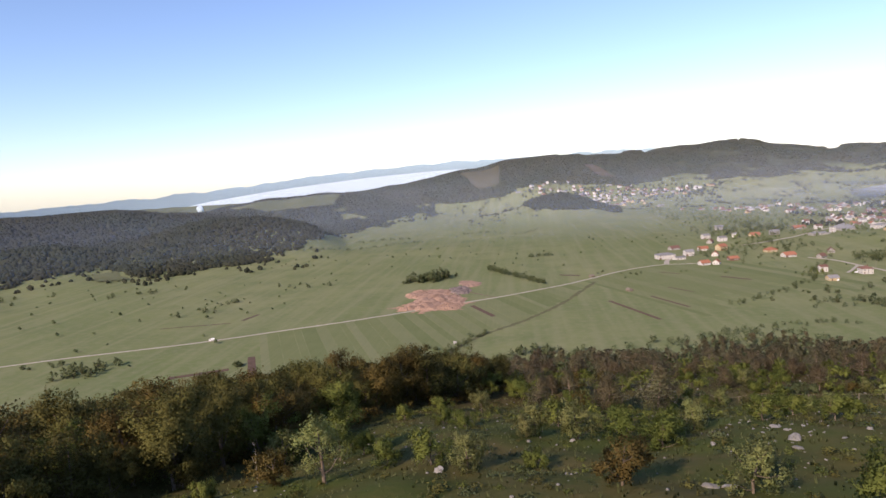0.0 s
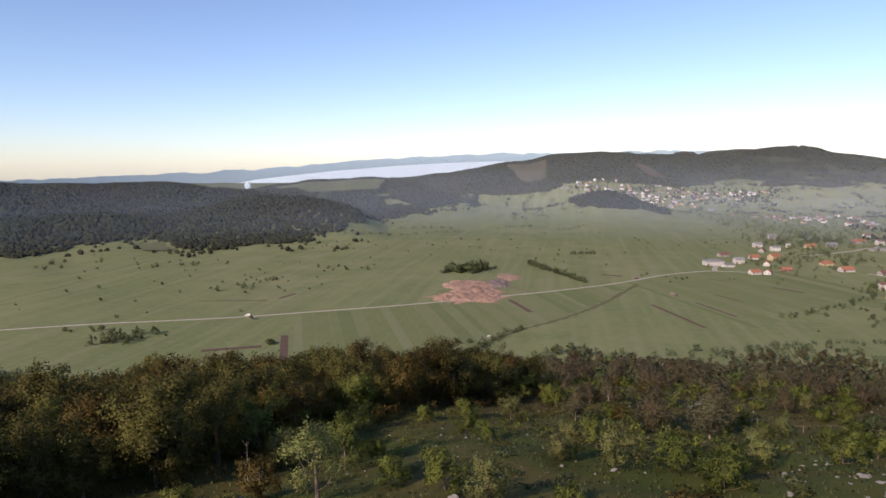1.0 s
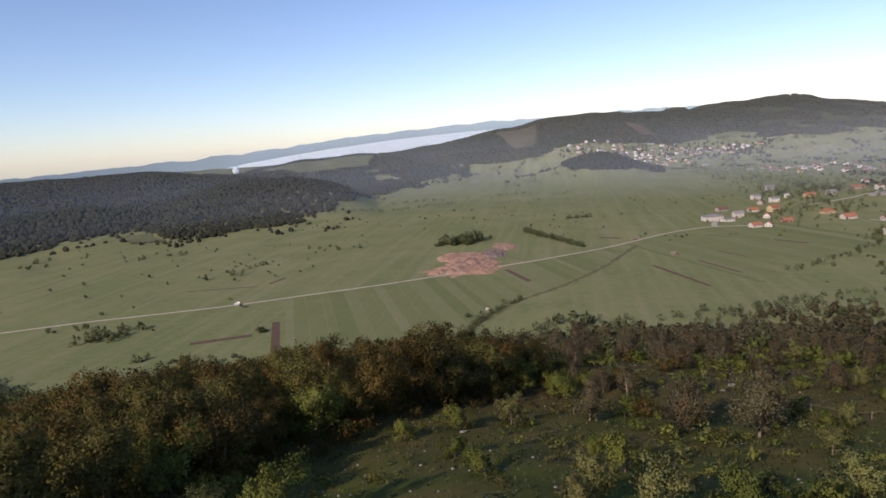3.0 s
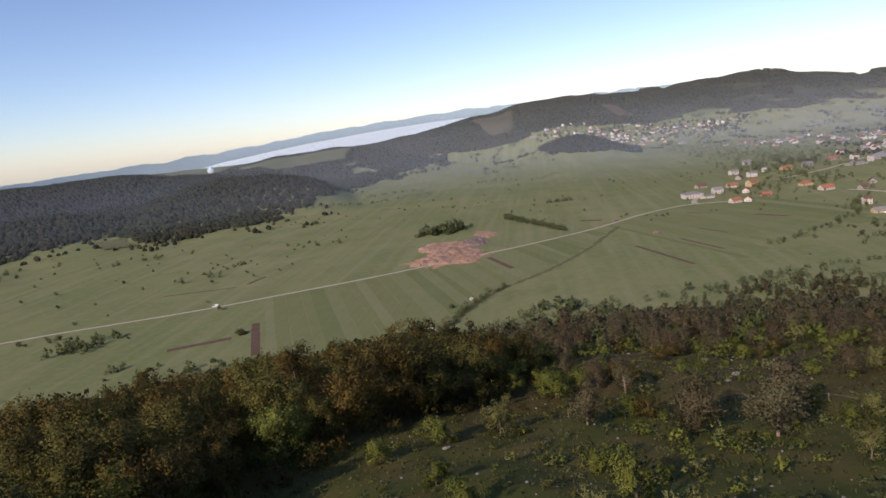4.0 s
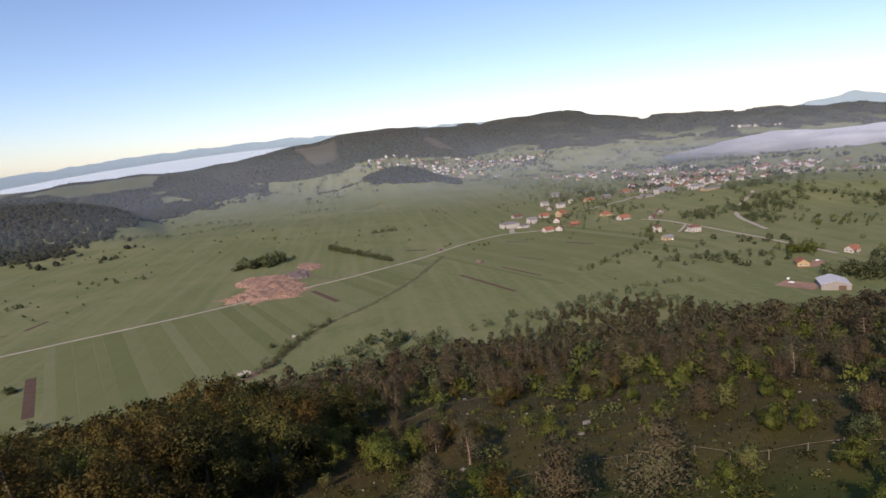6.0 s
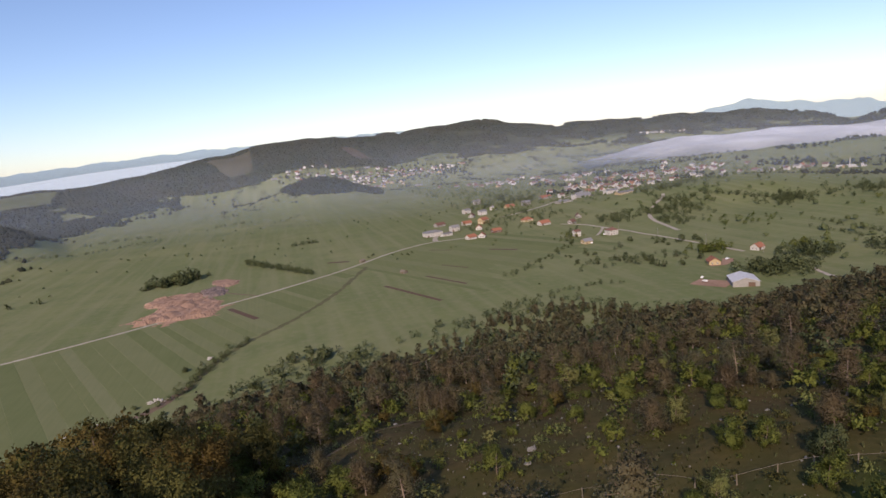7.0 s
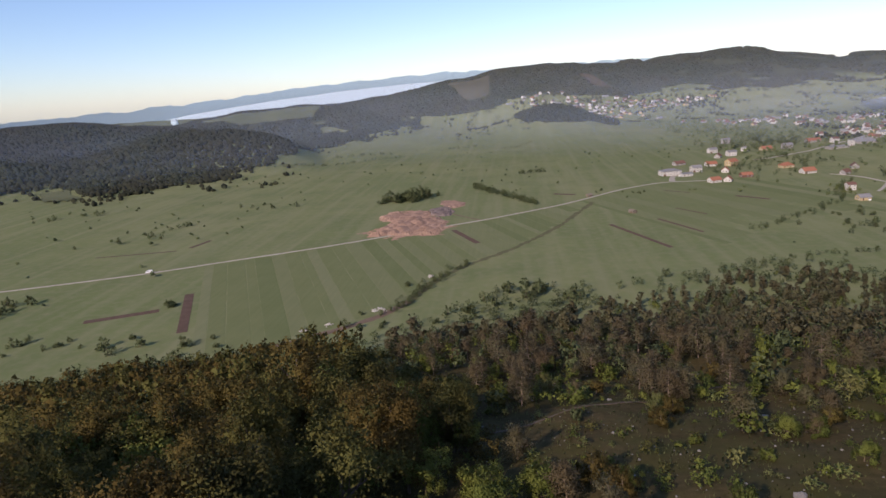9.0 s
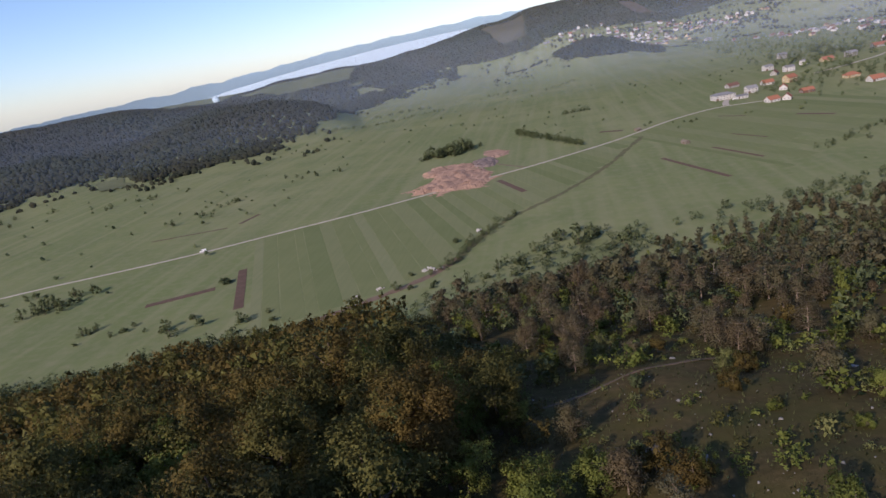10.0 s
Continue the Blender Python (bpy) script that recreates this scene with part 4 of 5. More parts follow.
    for x, y, k, s in ((28, 104, 1, 0.95), (3, 61, 0, 0.85), (9, 75, 2, 0.75), (36, 133, 0, 0.8), (14, 57, 1, 1.15), (21.5, 55, 0, 1.25), (14, 156, 2, 0.7), (20, 191, 0, 0.9), (29, 193, 1, 0.9)):
        stand(fine_pines[k], x, y, x, s, 0.1)
    for x, y, k, s in ((-19, 18, 0, 1.05), (-27, 25, 1, 1.0), (-57, 41, 0, 1.2)):
        stand(fine_greens[k], x, y, x, s, 0.1)
    # a tall airy tree, just come into leaf
    airy = template("leafy_tree", "tall airy tree with pale yellow-green spring leaves", "tree", "green trees of the slope", broadleaf(230, 7.4, 4.4, 110, 40, 0.10, 0.14), M_BARK, M_PALE, "pale bare trunk")
    for x, y, q in ((-16.5, 5.5, 1.0), (-27, 22, 0.75)):
        stand(airy, x, y, x, q, 0.1)
    # low growth that darkens the turf
    for k, (mm, lab) in enumerate(((M_DARKBUSH, "low dark green brambles in the turf"), (M_OLIVE, "low olive-brown herbs in the turf"), (M_GREEN, "low green herbs in the turf"))):
        tuft = [(mm, *broadleaf(660 + 4 * k + i, 1.0, 1.7, 20, 4, 0.15, 0.0, 4)[1]) for i in range(3)]
        q = scatter(rs, (-34, 75, -12, 75), 2.6, lambda x, y: ~inside(OAKWOOD, x, y) & (rs.rand(len(x)) < 0.16 + 0.42 * wobble(x, y, 16, 670 + k)))
        many("turf_growth", tuft, q, rs.gamma(3.0, 0.15, len(q)) + 0.2, rs, lab, "low growth", (0.4, 0.8))
    # trees and bushes where the oak wood meets the heath
    for x, y, k, s in ((-7, 84.5, 0, 0.95), (-1.5, 83.5, 1, 1.05), (3.5, 85, 1, 0.95), (-9.5, 96, 0, 1.1), (-4.5, 99, 1, 0.9)):
        stand(fine_greens[k], x, y, x, s, 0.1)
    for x, y, k, s in ((-11.5, 91, 0, 0.75), (-13, 99, 3, 0.8), (-12, 107, 5, 0.85), (-17, 116, 1, 0.9)):
        stand(fine_oaks[k], x, y, x, s, 0.1)
    for x, y, k, s in ((8.5, 87, 3, 1.2), (12, 86.5, 0, 0.9), (11, 84, 3, 1.1), (26.5, 92.5, 2, 0.7), (32, 101.5, 0, 1.2), (35, 101, 0, 1.0), (21, 117, 1, 0.9)):
        stand(fine_bushes[k], x, y, x, s, 0.05)
    stand(fine_pines[1], 1.5, 95.5, 2.0, 0.7, 0.1)
    stand(fine_pines[3], 6.0, 84.0, 1.0, 0.85, 0.1)
    q = scatter(rs, (-34, 8, 104, 175), 3.3, lambda x, y: ~inside(OAKWOOD, x, y) & ~inside(PINEWOOD, x, y) & (rs.rand(len(x)) < 0.75 * smooth(100, 118, y - 0.3 * x)))
    many("foot_wood", far_dark, q[::3], rs.uniform(2.0, 4.8, len(q[::3])), rs, "dark conifers and bushes between oak wood and pines", "scrub")
    many("foot_wood", far_olive, q[1::2], rs.uniform(2.0, 4.5, len(q[1::2])), rs, "olive-brown budding scrub between oak wood and pines", "scrub")
    # low scrub strewn over the heath
    sprig = [(mm, *broadleaf(620 + i, 1.0, 1.25, 24, 4, 0.115, 0.0, 5)[1]) for i, mm in enumerate((M_GREEN, M_GREEN, M_PALE, M_OLIVE))]
    for k, lab in enumerate(("fresh green low scrub on the heath", "small green shrubs between stones", "pale budding shrubs on the heath", "olive-brown heather and scrub on the slope")):
        q = scatter(rs, (-4, 92, 40, 160), 4.4, lambda x, y: ~inside(OAKWOOD, x, y) & (rs.rand(len(x)) < 0.26 + 0.45 * wobble(x, y, 26, 640 + k)))
        many("heath_scrub", sprig[k:k + 1], q, rs.gamma(4.0, 0.19, len(q)) + 0.3, rs, lab, "scrub", (0.6, 1.1))
    # dead trunks
    for x, y, h in ((64, 163, 4.6), (57, 121, 2.8), (34, 184, 5.0), (36, 204, 5.2), (-75, 141, 6.5), (70, 144, 4.0), (-26, 12.5, 4.2)):
        ob = new("dead_tree", array_mesh("dead_tree", *snag(int(x) + 900, h), M_DEAD, True))
        ob.matrix_basis = spot(x, y, x, 1.0)
        ob.scale = (0.4, 0.4, 1.1) if y < 20 else (1, 1, 1)
        tagged(ob, "bleached dead tree with bare branches on the slope", "dead tree", "dead trees of the slope")
    return far_green, far_dark, far_pine, far_oak


FAR_GREEN, FAR_DARK, FAR_PINE, FAR_OAK = build_woods()


# ---- bushes, hedges and groves of the valley ----
def build_valley_growth():
    rs = np.random.RandomState(31)
    cheap = [(M_DARKBUSH, *clump_shape(720 + i)) for i in range(5)]
    kinds = [template("meadow_bush", lab, "bush", "bushes of the valley", broadleaf(600 + i, h, w, 30, 9, 0.34, 0.05, 5), M_BARK, M_DARKBUSH)
             for i, (h, w, lab) in enumerate(((2.6, 3.4, "low dark green bush in the meadow"), (3.6, 3.8, "rounded dark green bush in the meadow"), (5.0, 4.6, "small dark tree standing in the meadow")))]
    for cx, cy, spread, n, s in ((-315, 368, 17, 17, 1.25), (-365, 383, 12, 5, 1.0), (-330, 590, 42, 16, 0.9), (-490, 700, 40, 9, 1.0), (-650, 680, 40, 8, 1.1), (-270, 687, 34, 9, 0.9), (-204, 372, 2.5, 5, 1.0),
                                 (-195, 313, 12, 6, 1.0), (-240, 318, 20, 9, 0.8), (-150, 305, 14, 7, 1.0), (-113, 702, 13, 40, 2.0), (-132, 690, 10, 12, 1.3), (-98, 716, 8, 10, 1.7), (-60, 400, 8, 5, 0.7), (-70, 330, 18, 8, 0.8),
                                 (300, 480, 30, 12, 1.1), (260, 540, 40, 16, 0.9), (120, 690, 30, 6, 0.8), (-20, 340, 22, 14, 1.2), (20, 375, 20, 12, 1.2), (360, 560, 30, 14, 1.2)):
        for _ in range(n):
            x, y = cx + rs.normal(0, spread * 0.6), cy + rs.normal(0, spread * 0.6)
            stand(kinds[rs.randint(3)], x, y, rs.uniform(0, 6.28), s * rs.uniform(0.75, 1.5), 0.1)
    # hedges
    for line, step, lo, hi in (([(-46, 764), (-13, 704), (20, 644)], 1.7, 3.5, 7.0), ([(5, 860), (38, 868)], 1.8, 3, 6), ([(172, 508), (230, 556), (281, 608)], 3.2, 2, 4.5), ([(524, 550), (505, 480), (487, 410)], 3, 2, 4.5),
                               ([(490, 515), (478, 460), (464, 411)], 3, 2, 4), ([(554, 760), (592, 692)], 3, 4, 7), ([(617, 708), (603, 631)], 3, 3, 6), ([(-66, 352), (-60, 372), (-50, 409), (-32, 443)], 1.5, 1.8, 4.2), ([(120, 405), (180, 440), (240, 440)], 4, 2, 4),
                               ([(-420, 1010), (-300, 1060), (-190, 1130)], 4, 2, 5), ([(-330, 1180), (-220, 1200)], 4, 2, 6), ([(-120, 1230), (-60, 1236)], 4, 3, 6), ([(-10, 1180), (40, 1260)], 5, 2, 5), ([(280, 608), (290, 640), (330, 700)], 5, 2.5, 5)):
        c = along(line, step) + rs.normal(0, 1.0 + 0.6 * step, (len(along(line, step)), 2))
        many("hedge", FAR_DARK, c, rs.uniform(lo, hi, len(c)), rs, "dark green overgrown hedge line in the meadows", "hedge")
    # groves near the hamlet and on the knoll
    for cx, cy, sx, sy, n, lo, hi, kind, lab in ((-338, 262, 24, 16, 40, 8, 12, FAR_DARK, "tall dark conifers at the edge of the field"), (345, 400, 22, 20, 60, 6, 10, FAR_DARK, "dark conifer grove behind a pale hall"), (352, 488, 14, 12, 26, 6, 10, FAR_GREEN, "fresh green grove beside a house"),
                                                 (470, 715, 42, 30, 95, 4, 8, FAR_DARK, "dark grove beside the climbing road"), (418, 452, 16, 16, 26, 4, 8, FAR_GREEN, "green trees around a meadow"),
                                                 (600, 665, 26, 20, 60, 5, 8, FAR_DARK, "dark grove on the grassy knoll"), (560, 850, 60, 30, 60, 4, 8, FAR_DARK, "trees along the village edge"),
                                                 (430, 655, 22, 24, 46, 3, 7, FAR_DARK, "dark trees below the climbing road"), (520, 765, 30, 24, 50, 3, 7, FAR_DARK, "dark trees on the crest of the knoll"), (480, 590, 40, 26, 36, 3, 6, FAR_GREEN, "scattered green trees on the meadow slope"), (390, 715, 26, 18, 36, 4, 8, FAR_DARK, "trees round the hamlet's houses"), (250, 800, 60, 50, 50, 3, 6, FAR_DARK, "garden trees between the houses"),
                                                 (330, 840, 40, 60, 50, 3, 7, FAR_DARK, "garden trees between the houses"), (380, 1050, 60, 60, 80, 5, 9, FAR_DARK, "dark trees between village and hamlet"), (300, 640, 22, 22, 18, 2.5, 5, FAR_GREEN, "garden bushes round small houses"),
                                                 (440, 335, 40, 22, 60, 4, 8, FAR_DARK, "dark scrub above the track"), (398, 425, 26, 24, 46, 5, 9, FAR_DARK, "dark trees behind the orange house"), (470, 400, 34, 26, 50, 4, 8, FAR_DARK, "dark trees along the lane"), (280, 500, 34, 22, 34, 3, 6, FAR_DARK, "scattered dark bushes below the pine slope"), (700, 640, 50, 40, 70, 4, 8, FAR_DARK, "dark grove on the grassy slope"), (650, 520, 70, 60, 60, 4, 8, FAR_GREEN, "scattered green trees between meadows")):
        q = np.stack([rs.normal(cx, sx * 0.6, n), rs.normal(cy, sy * 0.6, n)], -1)
        many("grove", kind, q, rs.uniform(lo, hi, n), rs, lab, "grove")
    # single bushes strewn over the wide meadows
    p = scatter(rs, (-900, 1300, 380, 1750), 19, lambda x, y: (rs.rand(len(x)) < 0.05 + 0.26 * np.clip(wobble(x, y, 320, 71), 0, 1) + 0.4 * smooth(330, 520, x) * (0.5 + 0.5 * wobble(x, y, 140, 73))) & (np.hypot(x + 40, y - 500) > 215) & (np.abs(np.degrees(np.arctan2(x, y))) < 62) & (np.hypot(x, y) > 420) & (rs.rand(len(x)) < 1 - 0.72 * smooth(950, 1250, np.hypot(x, y))))
    many("meadow_bushes", cheap, p, rs.uniform(2.0, 5.5, len(p)) * (1 + 0.6 * smooth(330, 520, p[:, 0])), rs, "small dark bushes strewn over the meadows", "bushes", (0.6, 1.0))
    p = scatter(rs, (300, 1300, 900, 1600), 14, lambda x, y: (rs.rand(len(x)) < 0.42) & (height(x, y) < 12))
    many("village_trees", cheap, p, rs.uniform(3.5, 8, len(p)), rs, "dark garden trees between the village houses", "trees")


build_valley_growth()


# ---- far woods on the ridges ----
def knob_shape(seed):
    """A tree of a distant wood, 1 m high and wide: a ragged dome of a few faces."""
    rs = np.random.RandomState(seed)
    w = 6.2832 * np.arange(5) / 5
    rings = [np.stack([np.cos(w + o) * q, np.sin(w + o) * q, np.full(5, z)], -1) * rs.uniform(0.75, 1.25, (5, 1)) for o, q, z in ((0.0, 0.40, -0.05), (0.6, 0.46, 0.42))]
    v = np.concatenate([*rings, [[rs.normal(0, 0.08), rs.normal(0, 0.08), 1.0]]])
    f = []
    for i in range(5):
        j = (i + 1) % 5
        f += [(i, j, 5 + i), (j, 5 + j, 5 + i), (5 + i, 5 + j, 10)]
    return v, np.array(f), unit(v - np.array([0, 0, 0.1]) + 0.25 * rs.normal(0, 1, v.shape))


FOREST_FOOT = ([-80, -50, -42, -38.8, -37.6, -35.4, -34.6, -31, -26, -22.8, -19, -16.5, -12.7, -5.2, 0], [1000, 1060, 1085, 1120, 1112, 1100, 1022, 1010, 1030, 1070, 1160, 1440, 1650, 1890, 1990])


def open_land(a, r):
    """Where a clearing lies."""
    out = np.zeros(np.shape(a), bool)
    for (l0, l1), (h0, h1), r0, r1, _, _ in CLEARINGS:
        q = (r - r0) / (r1 - r0)
        out |= (q > -0.03) & (q < 1.02) & (a > l0 + (l1 - l0) * q) & (a < h0 + (h1 - h0) * q)
    return out


def build_far_woods():
    rs = np.random.RandomState(91)
    brown = [(M_WOOD_BROWN, *knob_shape(710 + i)) for i in range(6)]
    dark = [(M_WOOD_DARK, *knob_shape(700 + i)) for i in range(6)]

    def polar(n, az0, az1, r0, r1, keep):
        a, r = rs.uniform(az0, az1, n), np.sqrt(rs.uniform(r0 * r0, r1 * r1, n))
        x, y = r * np.sin(np.radians(a)), r * np.cos(np.radians(a))
        m = keep(x, y, a, r) & ~open_land(a, r)
        return np.stack([x[m], y[m]], -1)

    foot = lambda a: np.interp(a, *FOREST_FOOT)
    # the spur and the long ridge behind the far village, broken by meadows towards the east
    p = polar(17000, -16, 12, 1800, 2290, lambda x, y, a, r: (height(x, y) > 30 + 20 * smooth(-3, 3, a) + 8 * wobble(x, y, 240, 81)) & (r > foot(a) - 20))
    many("ridge_wood", brown, p, rs.uniform(9, 15, len(p)), rs, "brownish-green wood covering the ridge", "wood", (0.55, 0.8))
    p = polar(23000, 5, 50, 2000, 2640, lambda x, y, a, r: (height(x, y) > 62 - 14 * smooth(22, 30, a) + 10 * wobble(x, y, 240, 81)) & (wobble(x, y, 210, 82) + 0.5 * wobble(x, y, 90, 80) > -0.55 + 0.03 * np.clip(a - 10, 0, 20)))
    many("ridge_wood", brown, p, rs.uniform(9, 15, len(p)), rs, "olive-brown wood broken by meadows on the long ridge", "wood", (0.5, 0.75))
    # trees strewn between the foot of the ridge and the far village
    p = polar(6000, -4, 40, 1620, 2150, lambda x, y, a, r: (height(x, y) < 62) & (wobble(x, y, 130, 99) > 0.25))
    many("ridge_wood", brown, p, rs.uniform(4, 7, len(p)), rs, "scattered trees and hedges below the ridge", "wood", (0.5, 0.8))
    # dark hills in the west
    p = polar(33000, -80, -17, 990, 1640, lambda x, y, a, r: r > foot(a) + 22 * wobble(x, y, 130, 83) + 10 * wobble(x, y, 40, 84))
    many("dark_wood", dark, p, rs.uniform(6, 10, len(p)), rs, "dark dense forest covering the hills", "forest", (0.6, 0.95))
    p = polar(12500, -31, -8, 1450, 2220, lambda x, y, a, r: (r > foot(a) + 40 * wobble(x, y, 150, 88)) & (wobble(x, y, 190, 89) > -0.75))
    many("dark_wood", dark, p, rs.uniform(6, 10, len(p)), rs, "dark woods along the foot of the ridge", "forest", (0.6, 0.9))
    p = polar(5200, -44, -4, 900, 1950, lambda x, y, a, r: (r < foot(a) + 15) & (r > foot(a) - 60 - 130 * np.clip(wobble(x, y, 200, 90), 0, 1)) & (wobble(x, y, 70, 98) > 0.1))
    many("dark_wood", dark, p, rs.uniform(5, 9, len(p)), rs, "loose trees where the forest meets the meadows", "trees", (0.6, 1.0))
    p = polar(420, 0, 17, 1840, 2040, lambda x, y, a, r: rs.rand(len(x)) < 0.8)
    many("village_trees", dark, p, rs.uniform(5, 9, len(p)), rs, "dark garden trees in the far village", "trees", (0.7, 1.1))
    # wooded knoll
    p = polar(2600, 0.2, 10.4, 1400, 1580, lambda x, y, a, r: (height(x, y) > 9) & (r > np.interp(a, [0.2, 1.0, 3.4, 5.0, 6.2, 10.4], [1540, 1452, 1428, 1432, 1478, 1492]) + 12 * wobble(x, y, 60, 86)))
    many("knoll_wood", dark, p, rs.uniform(7, 11, len(p)), rs, "dark pine wood on a low knoll", "wood", (0.7, 1.15))
    p = polar(420, -5, 1.5, 1400, 1600, lambda x, y, a, r: wobble(x, y, 50, 94) > 0.35)
    many("knoll_wood", dark, p, rs.uniform(2.5, 5, len(p)), rs, "loose dark bushes on the flank of a knoll", "bushes", (0.6, 1.0))
    # patches to the east
    p = polar(5000, 22, 62, 1150, 1800, lambda x, y, a, r: wobble(x, y, 230, 87) > 0.42)
    many("east_wood", dark, p, rs.uniform(5, 9, len(p)), rs, "dark wood patches among distant meadows", "wood", (0.6, 1.0))
    p = polar(2500, 44, 75, 2250, 2750, lambda x, y, a, r: height(x, y) > 30)
    many("ridge_wood", dark, p, rs.uniform(9, 15, len(p)), rs, "dark wood on a distant hill", "wood", (0.6, 0.9))


build_far_woods()


# ---- houses ----
def box_mesh(name, x0, x1, y0, y1, z0, z1, material, bevel=0.0):
    bm = bmesh.new()
    bmesh.ops.create_cube(bm, size=1.0, matrix=Matrix.Translation(((x0 + x1) / 2, (y0 + y1) / 2, (z0 + z1) / 2)) @ Matrix.Diagonal((x1 - x0, y1 - y0, z1 - z0, 1)))
    if bevel:
        bmesh.ops.bevel(bm, geom=bm.edges[:], offset=bevel, segments=1, affect="EDGES")
    me = bpy.data.meshes.new(name)
    bm.to_mesh(me)
    bm.free()
    me.materials.append(material)
    return me


def gable_wall(w, d, h, rise, material):
    a, b = w / 2, d / 2
    v = [(-a, -b, -0.6), (a, -b, -0.6), (a, b, -0.6), (-a, b, -0.6), (-a, -b, h), (a, -b, h), (a, b, h), (-a, b, h), (-a, 0, h + rise), (a, 0, h + rise)]
    f = [(0, 1, 5, 4), (2, 3, 7, 6), (1, 2, 6, 9, 5), (3, 0, 4, 8, 7), (4, 5, 9, 8), (6, 7, 8, 9), (3, 2, 1, 0)]
    return mesh_of("wall", v, f, material)


def gable_roof(w, d, h, rise, material, over=0.5, thick=0.22):
    """Two slabs that meet at the ridge."""
    a, b = w / 2 + over, d / 2
    k = rise / b
    e = b + over
    v = []
    for s in (-a, a):
        v += [(s, -e, h - k * over + 0.03), (s, 0, h + rise + 0.03), (s, e, h - k * over + 0.03), (s, e, h - k * over + thick), (s, 0, h + rise + thick + 0.06), (s, -e, h - k * over + thick)]
    f = [(0, 1, 4, 5), (1, 2, 3, 4), (11, 10, 7, 6), (10, 9, 8, 7), (5, 4, 10, 11), (4, 3, 9, 10), (0, 6, 7, 1), (1, 7, 8, 2), (0, 5, 11, 6), (2, 8, 9, 3)]
    return mesh_of("roof", v, f, material)


def hip_roof(w, d, h, rise, material, over=0.5, thick=0.22):
    a, b = w / 2 + over, d / 2 + over
    r = max(0.2, a - b)
    v = [(-a, -b, h - 0.15), (a, -b, h - 0.15), (a, b, h - 0.15), (-a, b, h - 0.15), (-a, -b, h - 0.15 + thick), (a, -b, h - 0.15 + thick), (a, b, h - 0.15 + thick), (-a, b, h - 0.15 + thick), (-r, 0, h + rise), (r, 0, h + rise)]
    f = [(0, 3, 2, 1), (0, 1, 5, 4), (1, 2, 6, 5), (2, 3, 7, 6), (3, 0, 4, 7), (4, 5, 9, 8), (5, 6, 9), (6, 7, 8, 9), (7, 4, 8)]
    return mesh_of("roof", v, f, material)


def frame_mesh(w, h):
    """A window's frame in the xz plane, facing -y, its foot at z 0."""
    bm = bmesh.new()
    for x0, x1, z0, z1 in ((-w / 2, -w / 2 + 0.1, 0, h), (w / 2 - 0.1, w / 2, 0, h), (-w / 2 + 0.1, w / 2 - 0.1, 0, 0.1), (-w / 2 + 0.1, w / 2 - 0.1, h - 0.1, h), (-0.04, 0.04, 0.1, h - 0.1), (-w / 2 - 0.1, w / 2 + 0.1, -0.09, -0.01)):
        bmesh.ops.create_cube(bm, size=1.0, matrix=Matrix.Translation(((x0 + x1) / 2, -0.03, (z0 + z1) / 2)) @ Matrix.Diagonal((x1 - x0, 0.12, z1 - z0, 1)))
    me = bpy.data.meshes.new("window")
    bm.to_mesh(me)
    bm.free()
    me.materials.append(M_FRAME)
    return me


WINDOW = frame_mesh(1.3, 1.45)
PANE = box_mesh("pane", -0.6, 0.6, -0.02, 0.02, 0.08, 1.38, M_PANE)
DOOR = box_mesh("door", -0.55, 0.55, -0.06, 0.03, 0.0, 2.1, M_DOOR, 0.02)
GATE = box_mesh("garage_door", -1.4, 1.4, -0.06, 0.03, 0.0, 2.3, M_DOOR, 0.02)


def house(label, w, d, storeys, rise, walls, roofs, hip=False, rich=2, garage=False, category="house", group="houses of the valley", name="house"):
    """A house with walls, roof, chimney, door and windows; rich 2: windows all round, 1: on the front, 0: none."""
    ob = thing(name, label, category, group)
    h = 2.6 * storeys + 0.2
    if hip:
        part("wall", box_mesh("wall", -w / 2, w / 2, -d / 2, d / 2, -0.6, h, walls), ob)
        part("roof", hip_roof(w, d, h, rise, roofs), ob)
    else:
        part("wall", gable_wall(w, d, h, rise, walls), ob)
        part("roof", gable_roof(w, d, h, rise, roofs), ob)
    if rich:
        part("chimney", box_mesh("chimney", w * 0.18, w * 0.18 + 0.6, 0.3, 0.9, h + rise * 0.3, h + rise + 0.9, M_BROWN, 0.03), ob)
    if rich:
        n = max(2, int(w / 3.2))
        for s in range(storeys):
            for i in range(n):
                x = (i + 0.5) / n * w - w / 2
                if s == 0 and i == 0:
                    part("garage_door" if garage else "door", GATE if garage else DOOR, ob, "", pose(x, -d / 2, 0.0))
                    continue
                fr = part("window", WINDOW, ob, "", pose(x, -d / 2, 0.8 + 2.6 * s))
                part("pane", PANE, fr)
            if rich > 1:
                for side in (-1, 1):
                    for y in (-d * 0.22, d * 0.22):
                        fr = part("window", WINDOW, ob, "", pose(side * w / 2, y, 0.8 + 2.6 * s, 0, 0, 90 * side))
                        part("pane", PANE, fr)
    return ob


def set_down(ob, x, y, turn):
    ob.matrix_basis = spot(x, y, radians(turn))
    return ob


